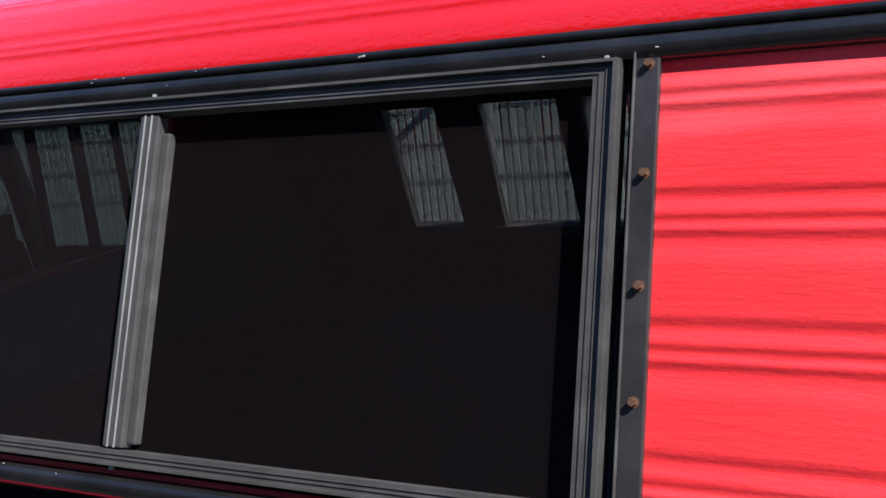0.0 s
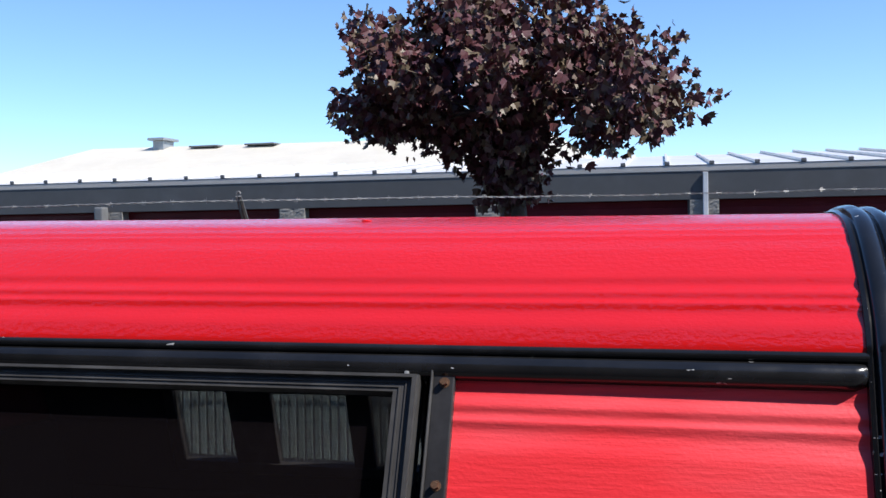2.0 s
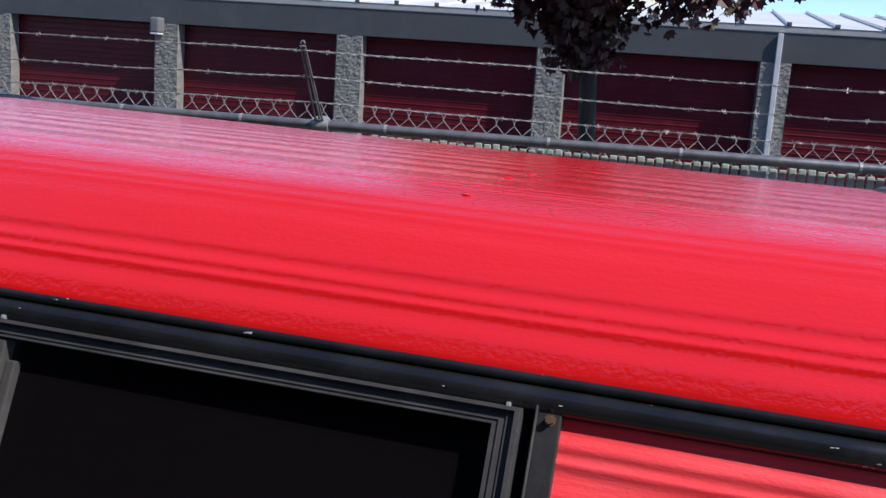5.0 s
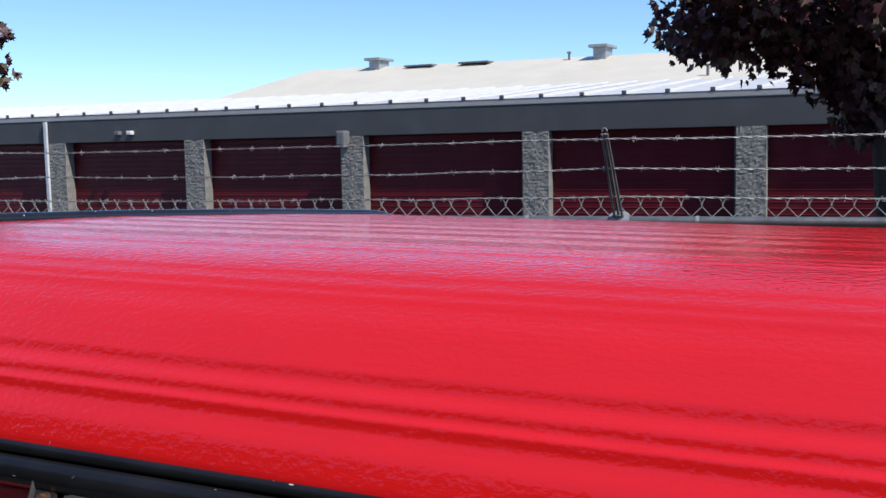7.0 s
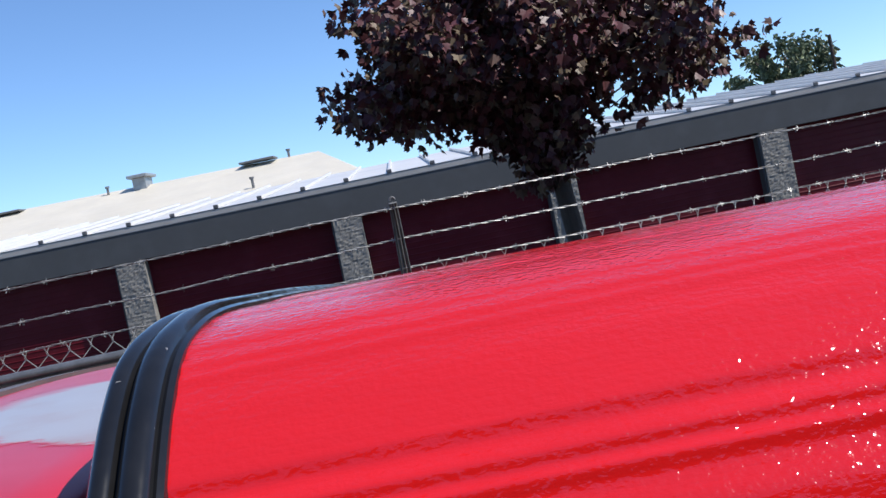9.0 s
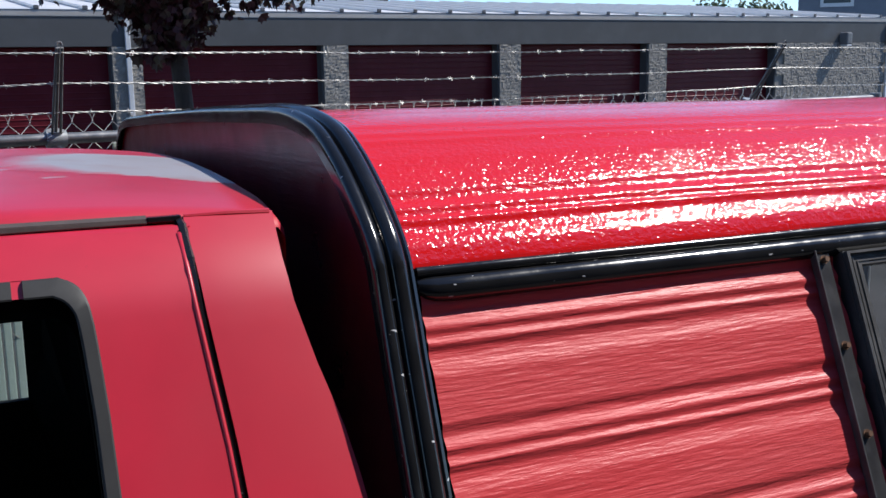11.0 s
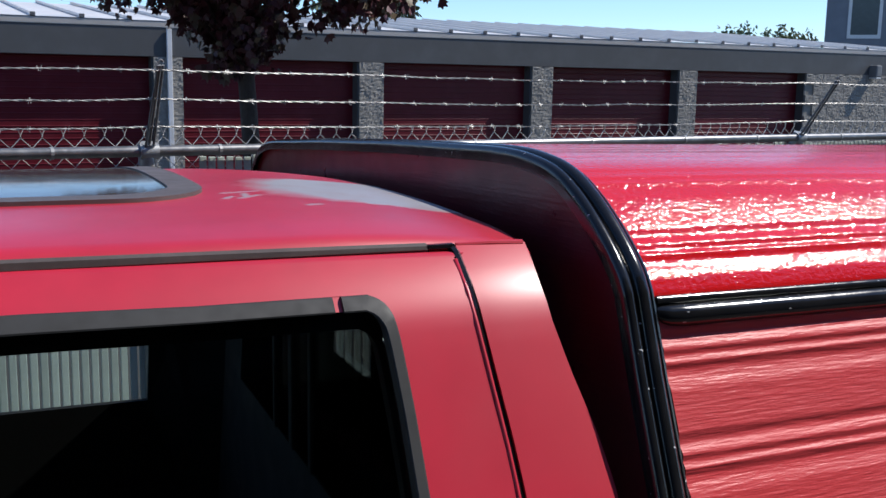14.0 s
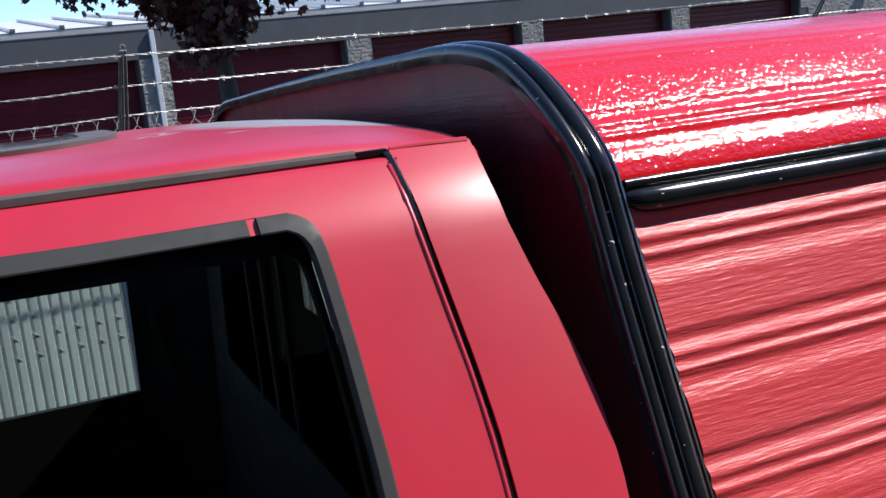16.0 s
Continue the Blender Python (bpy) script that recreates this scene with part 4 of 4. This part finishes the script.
for frac in (0.96, 0.62, 0.30):
    bm = bmesh.new()
    y, z = -0.245 * frac, RAIL_H + 0.315 * frac
    for turn in (0, math.pi):
        pts = []
        n = int((S1 - S0 + 6) / 0.02)
        for i in range(n + 1):
            s = S0 + (S1 + 0 - S0) * i / n
            sag = -0.012 * (1 - (2 * ((s / PITCH) % 1) - 1) ** 2) + 0.006 * noise.noise(Vector((s * 3.1, frac * 9, 0)))
            a = s * 70 + turn
            pts.append((s, y + 0.0022 * math.cos(a), z + sag + 0.0022 * math.sin(a)))
        tube(bm, pts, 0.0017, 4, cap=False)
    s = S0 + 0.05
    while s < S1:
        sag = -0.012 * (1 - (2 * ((s / PITCH) % 1) - 1) ** 2) + 0.006 * noise.noise(Vector((s * 3.1, frac * 9, 0)))
        for q in range(3):
            a = random.uniform(0, math.pi)
            v = Vector((random.uniform(-0.5, 0.5), math.cos(a), math.sin(a))).normalized() * 0.011
            c = Vector((s + (q - 1) * 0.005, y, z + sag))
            tube(bm, [c - v, c + v], 0.0011, 4)
        for q in range(4):
            c = Vector((s - 0.008 + 0.005 * q, y, z + sag))
            tube(bm, [c - Vector((0.003, 0, 0)), c + Vector((0.003, 0, 0))], 0.0034, 5)
        s += random.uniform(0.11, 0.15)
    tagged(part("barbed_wire", bm, WIRE, fence, "strand of galvanised barbed wire"), kind="stuff")
# woven wire: zigzags, knuckled above the rail
bm = bmesh.new()
CELL = 0.0729
TOP = RAIL_H + 0.053
i = 0
s = -6.2
while s < S1 - 0.05:
    pts = []
    z, k = TOP, 0
    while z > RAIL_H - 0.75:
        pts.append((s + (CELL / 2 if k % 2 else 0) * (1 if i % 2 == 0 else -1), 0.0400 + 0.0062 * (-1) ** k, z))
        z -= CELL / 2
        k += 1
    p = [(s - 0.010, 0.036, TOP + 0.032), (s - 0.0015, 0.038, TOP + 0.013), (s + 0.0018, 0.042, TOP + 0.005)] + pts
    tube(bm, p, 0.0021, 4, cap=False)
    p = [(s + 0.010, 0.044, TOP + 0.030), (s + 0.0015, 0.042, TOP + 0.013), (s - 0.0018, 0.038, TOP + 0.005)] + [(2 * s - q[0], q[1], q[2]) for q in pts]
    tube(bm, p, 0.0021, 4, cap=False)
    s += CELL
    i += 1
tagged(part("wire_mesh", bm, WIRE, fence, "woven diamond wire mesh"), kind="stuff")
slat_mesh = mesh_of("slat", box((-0.0140, -0.004, GROUND + 0.03), (0.0140, 0.004, RAIL_H - 0.030), 0.0035))
slat_mesh.materials.append(SLAT)
near_slats, far_slats = [], bmesh.new()
s = -9.0
while s < S1:
    if -5.0 < s < 4.9 and len(near_slats) < 285:
        near_slats.append((s, random.uniform(-0.006, 0.006) - (random.uniform(0.10, 0.125) if s < 0.22 else 0.0)))
    else:
        block(far_slats, (s - 0.015, 0.037, GROUND + 0.03), (s + 0.015, 0.043, RAIL_H - 0.030))
    s += CELL / 2
tagged(part("slats", far_slats, SLAT, fence), kind="stuff")

# ---- storage building ----
WALL = Vector((-6.206, 14.374, 0))
ANG = 3.55
STORE = Matrix.Translation(WALL) @ Matrix.Rotation(radians(ANG), 4, "Z")
BAY, PW = 3.045, 0.41
DOOR_H, EAVE = 2.149, 2.631
E0, E1 = -24.0, 20.95
store = thing("storage_building", "long low storage building with dark red roll-up doors and block pillars", "storage building", at=STORE)
LAST = 6  # the last door ends at a block wall
part("fascia", box((E0, -0.02, DOOR_H), (E1, 0.20, EAVE - 0.09), 0.004), FASCIA, store, "grey sheet-metal fascia over the doors")
part("eave_trim", box((E0 - 0.05, -0.030, EAVE - 0.09), (E1 + 0.05, 0.25, EAVE), 0.012), TRIM_GREY, store, "light grey eave gutter")
RIDGE_Y, RIDGE_Z = 6.2, EAVE + 0.54
bm = bmesh.new()
sheet(bm, [[(E0 - 0.05, -0.036, EAVE + 0.004), (E1 + 0.05, -0.036, EAVE + 0.004)], [(E0 - 0.05, RIDGE_Y, RIDGE_Z), (E1 + 0.05, RIDGE_Y, RIDGE_Z)], [(E0 - 0.05, 2 * RIDGE_Y, EAVE), (E1 + 0.05, 2 * RIDGE_Y, EAVE)]])
roof = part("roof", bm, ROOF_METAL, store, "bare metal standing-seam roof")
seam_bm = bmesh.new()
slope = math.atan2(RIDGE_Z - EAVE, RIDGE_Y + 0.036)
L = math.hypot(RIDGE_Z - EAVE, RIDGE_Y + 0.036)
block(seam_bm, (-0.022, 0, 0), (0.022, L, 0.045), 0.006)
seam_mesh = mesh_of("seam", seam_bm)
seam_mesh.materials.append(ROOF_METAL)
plug_mesh = mesh_of("rib_plug", box((-0.034, -0.004, -0.002), (0.034, 0.006, 0.05), 0.008))
plug_mesh.materials.append(ARM)
x = E0 + 0.1
while x < E1:
    rib = part("roof_rib", seam_mesh, ROOF_METAL, roof, at=Matrix.Translation((x, -0.036, EAVE + 0.006)) @ pose(0, 0, 0, math.degrees(slope)))
    part("rib_plug", plug_mesh, ARM, rib)
    x += 0.61
part("back_wall", box((E0, 2 * RIDGE_Y - 0.2, GROUND), (E1, 2 * RIDGE_Y, EAVE - 0.02)), CMU, store)
part("end_wall", box((E1 - 0.2, 0.1, GROUND), (E1, 2 * RIDGE_Y - 0.2, EAVE - 0.02)), CMU, store)
part("end_wall", box((E0, 0.1, GROUND), (E0 + 0.2, 2 * RIDGE_Y - 0.2, EAVE - 0.02)), CMU, store)


def rough_block(lo, hi, seed):
    """A split-face block: its front broken into a coarse uneven face."""
    bm = bmesh.new()
    nx, nz = 15, 8
    rows = []
    for j in range(nz + 1):
        row = []
        for i in range(nx + 1):
            edge = i in (0, nx) or j in (0, nz)
            x, z = lo[0] + (hi[0] - lo[0]) * i / nx, lo[2] + (hi[2] - lo[2]) * j / nz
            rough = 0.008 * noise.noise(Vector((x * 9 + seed, z * 9, seed * 3.3))) + 0.011 * noise.noise(Vector((x * 31, z * 31 + seed, seed)))
            row.append((x, lo[1] - 0.012 + (0.35 if edge else 1.0) * rough, z))
        rows.append(row)
    vs = sheet(bm, rows)
    back = [bm.verts.new((x, hi[1], z)) for x, z in ((lo[0], lo[2]), (hi[0], lo[2]), (hi[0], hi[2]), (lo[0], hi[2]))]
    border = [vs[0], [r[-1] for r in vs], vs[-1][::-1], [r[0] for r in vs][::-1]]
    for k, line in enumerate(border):
        a, b = back[k], back[(k + 1) % 4]
        bm.faces.new([a, b] + line[::-1])
    bmesh.ops.recalc_face_normals(bm, faces=bm.faces)
    me = mesh_of("block", bm)
    me.materials.append(CMU)
    return me


COURSE = 0.2
blocks = [rough_block((-0.198, 0, 0), (0.198, 0.19, COURSE - 0.003), k * 1.7) for k in range(6)]
for k in range(-6, LAST):
    right = k * BAY
    pillar = part("pillar", box((right - PW + 0.012, -0.005, GROUND), (right - 0.012, 0.19, DOOR_H)), CMU, store, "split-face grey block pillar")
    z, c = DOOR_H - COURSE, 0
    while z > 0.4:
        part("block", blocks[(k * 3 + c) % 6], CMU, pillar, at=pose(right - PW / 2, -0.02, z))
        z -= COURSE
        c += 1
    # roll-up door to the right of this pillar
    w0, w1 = right, right + BAY - PW
    door_part = part("roll_up_door", box((w0 - 0.05, 0.195, GROUND), (w1 + 0.05, 0.215, DOOR_H + 0.30)), DOOR_RED, store, "dark red ribbed roll-up door")
    rib_bm = bmesh.new()
    z = 0.16
    while z < DOOR_H + 0.25:
        sheet(rib_bm, [[(x, 0.095 + y, z + up) for y, up in ((0.102, 0), (0.0965, 0.004), (0.0945, 0.012), (0.0952, 0.018), (0.0972, 0.0225), (0.102, 0.027))] for x in (w0, w1)])
        z += 0.085
    part("door_ribs", rib_bm, DOOR_RED, door_part, smooth=60)
    part("jamb", box((w1 - 0.02, 0.0, GROUND), (w1 + 0.008, 0.19, DOOR_H - 0.002)), FASCIA, store)
end = (LAST - 1) * BAY + BAY - PW
wall = part("block_wall", box((end + 0.012, 0.0, GROUND), (E1 - 0.012, 0.19, DOOR_H)), CMU, store, "split-face grey block end wall")
z, c = DOOR_H - COURSE, 0
while z > 0.4:
    x = end + 0.2 + (0.2 if c % 2 else 0.0)
    while x < E1 - 0.15:
        part("block", blocks[(c * 5 + int(x * 7)) % 6], CMU, wall, at=pose(x, -0.02, z))
        x += 0.4
    z -= COURSE
    c += 1
for x in (-9.56, 5.90, E1 - 0.08):
    bm = box((x - 0.036, -0.075, 0.0), (x + 0.036, -0.03, EAVE - 0.10), 0.01)
    part("downspout", bm, SPOUT, store, "light grey metal downspout")
for x, z in ((-3.36, 2.17), (19.58, 2.28)):
    lamp = part("wall_lamp", box((x - 0.075, -0.22, z - 0.18), (x + 0.075, -0.02, z + 0.06), 0.03), LAMP, store, "grey box-shaped wall light")
    part("lens", box((x - 0.065, -0.215, z - 0.20), (x + 0.065, -0.04, z - 0.175), 0.004), WHITE, lamp)
for x in (-7.88, -7.61):
    part("security_camera", box((x - 0.05, -0.12, 2.26), (x + 0.05, -0.02, 2.33), 0.015), WHITE if x > -7.7 else LAMP, store, "small wall-mounted security camera")

# ---- big cream-roofed building behind ----
hall = thing("warehouse", "large warehouse with a pale cream metal hip roof", "warehouse", at=pose(0.45, 0, 0.1))
bm = bmesh.new()
v = [bm.verts.new(p) for p in ((-41.2, 47.0, 4.6), (-6.4, 47.0, 4.5), (-9.5, 55.0, 6.64), (-38.3, 55.0, 6.95), (-41.2, 63, 4.6), (-6.4, 63, 4.5))]
for f in ((0, 1, 2, 3), (1, 5, 2), (4, 3, 2, 5), (0, 3, 4)):
    bm.faces.new([v[i] for i in f])
part("roof", bm, ROOF_CREAM, hall, "pale cream metal hip roof")
part("wall", box((-40.9, 47.3, GROUND), (-6.7, 62.7, 4.5)), STUCCO, hall)
for x, z, w in ((-33.3, 6.85, 0.36), (-19.1, 6.78, 0.36)):
    vent = part("roof_vent", box((x - w, 54.2, z - 0.3), (x + w, 55.4, z + 0.36), 0.03), GALV, hall, "galvanised box roof vent")
    part("vent_hood", box((x - w * 1.5, 53.9, z + 0.36), (x + w * 1.5, 55.7, z + 0.52), 0.03), GALV, vent)
for x in (-26.6, -12.7, -30.2):
    part("skylight", box((x - 0.95, 54.0, 6.70), (x + 0.95, 55.2, 6.80), 0.03), ARM, hall)

for x, y, z0, z1 in ((-12.05, 48.8, 4.9, 5.45), (-11.1, 55.0, 6.5, 7.0), (-20.9, 54.4, 6.5, 6.95)):
    bm = bmesh.new()
    tube(bm, [(x, y, z0), (x, y, z1)], 0.07, 8)
    tube(bm, [(x, y, z1 - 0.02), (x, y, z1 + 0.08)], 0.12, 8)
    part("vent_pipe", bm, ARM, hall, "short dark vent pipe", smooth=40)

# ---- trees ----
def leaf_mesh(kind):
    """A pointed, lobed leaf, folded a little along its rib."""
    tips = [(0.0, 1.0), (0.13, 0.74), (0.20, 0.66), (0.47, 0.78), (0.43, 0.55), (0.42, 0.45), (0.60, 0.30), (0.36, 0.10), (0.0, 0.03)] if kind == "maple" else [(0, 1), (0.22, 0.7), (0.30, 0.4), (0.18, 0.12), (0, 0)]
    return tips


def tree(name, label, at, trunk, crown_c, crown_r, count, leaf, leaf_mat, seed, kind="maple", droop=0, airy=0.3, airy_low=1.0, leaves_a_clump=62, lobes=()):
    rng = random.Random(seed)
    ob = thing(name, label, "tree", "purple maples by the fence" if kind == "maple" else "distant green trees", at=at)
    bm = bmesh.new()
    cz = crown_c[2]
    fork = cz - crown_r[2] * 0.95
    tube(bm, [(0, 0, GROUND), (0.02, 0.01, fork * 0.5), (crown_c[0] * 0.4, crown_c[1] * 0.4, fork), (crown_c[0], crown_c[1], cz + crown_r[2] * 0.5)], [trunk, trunk * 0.85, trunk * 0.7, trunk * 0.15], 9)
    limbs = []
    for k in range(22):
        a, up = rng.uniform(0, 6.283), rng.uniform(-0.75, 0.8)
        e = Vector((crown_c[0] + crown_r[0] * 0.75 * math.cos(a) * math.sqrt(1 - up * up), crown_c[1] + crown_r[1] * 0.75 * math.sin(a) * math.sqrt(1 - up * up), cz + crown_r[2] * 0.75 * up))
        b = Vector((crown_c[0] * 0.5, crown_c[1] * 0.5, fork + rng.uniform(-0.1, 0.7) * crown_r[2]))
        m = b.lerp(e, 0.5) + Vector((0, 0, 0.12 * crown_r[2]))
        tube(bm, [b, m, e], [trunk * 0.28, trunk * 0.16, trunk * 0.05], 5)
        limbs.append((b, m, e))
    half = leaf_mesh(kind)
    verts, faces = [], []
    clumps = []
    while len(clumps) < max(30, count // leaves_a_clump):
        d = Vector((rng.gauss(0, 1), rng.gauss(0, 1), rng.gauss(0, 1))).normalized()
        r = rng.uniform(0.08, 1.0) ** 0.40 * (0.90 + 0.20 * noise.noise(d * 2.6 + Vector((seed, 0, 0))))
        # a rounded dome above, drawn in to the trunk below
        up = d.z * r
        wide = 1.0 if up > -0.12 else 1.0 - 0.72 * min(1.0, (-0.12 - up) / 0.8) ** 1.1
        c = Vector((d.x * crown_r[0] * r * wide, d.y * crown_r[1] * r * wide, up * crown_r[2]))
        # gaps between the limbs, widest under the crown
        if noise.noise(c * (3.4 / crown_r[0]) + Vector((seed * 2.7, 1, 4))) < airy - (0.25 * airy_low if d.z < -0.35 and r > 0.5 else 0.5):
            continue
        clumps.append(c + Vector((crown_c[0], crown_c[1], cz)))
    for dx, dy, z, size, many in lobes:
        for k in range(many):
            clumps.append(Vector((crown_c[0] + dx + rng.gauss(0, size), crown_c[1] + dy + rng.gauss(0, size), z + rng.gauss(0, size * 0.55))))
    for k in range(droop):
        f = rng.random()
        a, q = rng.uniform(0, 6.283), rng.uniform(0.03, 0.22) * (1.15 - f * 0.8)
        clumps.append(Vector((crown_c[0] * 0.5 + q * math.cos(a) * crown_r[0], crown_c[1] + q * math.sin(a) * crown_r[1], cz - crown_r[2] * (0.70 + 0.24 * f))))
    for c in clumps[::3]:
        b = min((l[1] for l in limbs), key=lambda q: (q - c).length)
        tube(bm, [b, b.lerp(c, 0.55) + Vector((0, 0, -0.03)), c], [trunk * 0.12, trunk * 0.07, trunk * 0.03], 4)
    part("trunk", bm, BARK, ob, smooth=True)
    spread = 0.088 * crown_r[0]
    for k in range(count):
        c = rng.choice(clumps)
        ray = (c - Vector((crown_c[0], crown_c[1], cz - crown_r[2] * 0.9))).normalized()
        off = Vector([max(-1.7, min(1.7, rng.gauss(0, 1))) for _ in range(3)])
        p = c + (off - ray * off.dot(ray)) * spread * 0.66 + ray * max(-1.7, min(1.7, rng.gauss(0, 1))) * spread * 1.45
        size = leaf * rng.uniform(0.6, 1.2)
        out = (p - Vector((crown_c[0], crown_c[1], cz - crown_r[2] * 0.4))).normalized()
        n = (Vector((rng.gauss(0, 0.9), rng.gauss(0, 0.9), rng.gauss(0.30, 0.5))) + out * 0.3).normalized()
        down = (out * 0.7 + Vector((rng.gauss(0, 0.4), rng.gauss(0, 0.4), rng.gauss(-0.7, 0.35))))
        t = (down - n * down.dot(n)).normalized()
        s = n.cross(t)
        base = len(verts)
        ring = [(u, v) for u, v in half] + [(-u, v) for u, v in half[-2:0:-1]]
        verts += [tuple(p + (t * v + s * u + n * (0.34 * abs(u) - 0.16 * v * v)) * size) for u, v in ring]
        m = len(half)
        faces.append(tuple(base + i for i in range(m)))
        faces.append(tuple(base + i for i in [0] + list(range(m - 1, len(ring)))))
    me = bpy.data.meshes.new("crown")
    me.from_pydata(verts, [], faces)
    me.update()
    tagged(part("crown", me, leaf_mat, ob), kind="stuff")
    return ob


tree("maple_tree", "young purple-leaved maple tree behind the fence", pose(-1.12, 5.75, 0), 0.066, (-0.115, 0, 2.60), (0.97, 0.96, 0.62), 11800, 0.057, LEAF_RED, 3, droop=4, airy=0.50, leaves_a_clump=58, lobes=((0.80, 0.0, 2.41, 0.09, 5), (-0.80, 0.0, 2.45, 0.08, 3), (0.55, -0.3, 2.27, 0.10, 3)))
tree("maple_tree", "purple-leaved maple tree far along the fence", pose(-9.2, 6.3, 0), 0.08, (0, 0, 2.78), (1.0, 0.95, 0.56), 6000, 0.085, LEAF_RED, 5)
tree("maple_tree", "dark-leaved tree beyond the fence's end", pose(9.55, 10.4, 0), 0.10, (0.75, 0, 3.35), (1.35, 1.3, 0.95), 5000, 0.13, LEAF_RED, 7)
tree("deciduous_tree", "distant green tree above the storage roof", pose(10.6, 38.0, 0), 0.25, (0, 0, 4.35), (2.0, 1.8, 1.5), 4200, 0.21, LEAF_GREEN, 9, "plain")
tree("deciduous_tree", "distant low green tree above the storage roof", pose(29.1, 38.0, 0), 0.2, (0, 0, 3.42), (2.9, 1.9, 0.95), 3600, 0.20, LEAF_GREEN, 12, "plain", airy=0.12)

# ---- grey house at the end ----
house = thing("grey_building", "grey stucco building with a white-framed window", "house", at=pose(24.76, 29.2, 0, 0, 0, -44))
part("wall", box((0, 0, GROUND), (14, 10, 9.0)), STUCCO, house, "grey stucco wall")
win = part("window", plate(rounded(0.74, 3.60, 1.86, 5.5, 0.01), -0.06, 0.02, rounded(0.85, 3.73, 1.75, 5.35, 0.01), lift=lambda u, v, w: (u, -w - 0.01, v)), WHITE, house, "white window frame")
part("pane", box((0.85, 0.0 - 0.012, 3.73), (1.75, -0.006, 5.35)), PANE_DULL, win)
part("belt_trim", box((2.3, -0.06, 2.75), (14, -0.004, 2.95), 0.01), WHITE, house, "white belt trim")
bm = bmesh.new()
tube(bm, [(11.55, 36.0, GROUND), (11.55, 36.0, 5.35)], 0.065, 8)
pole = part("utility_pole", bm, BARK)
bm = bmesh.new()
tube(bm, [(7.0, 40.0, GROUND), (7.0, 40.0, 5.4)], 0.065, 8)
tagged(part("utility_pole", bm, BARK), "distant thin pole behind the storage roof", "utility pole", "poles behind the storage roof")
tagged(pole, "distant wooden utility pole above the roofline", "utility pole", "poles behind the storage roof")

# slats of the fence, the nearest ones singly
for s, dz in near_slats:
    part("slat", slat_mesh, SLAT, fence, at=pose(s, 0.040, dz))
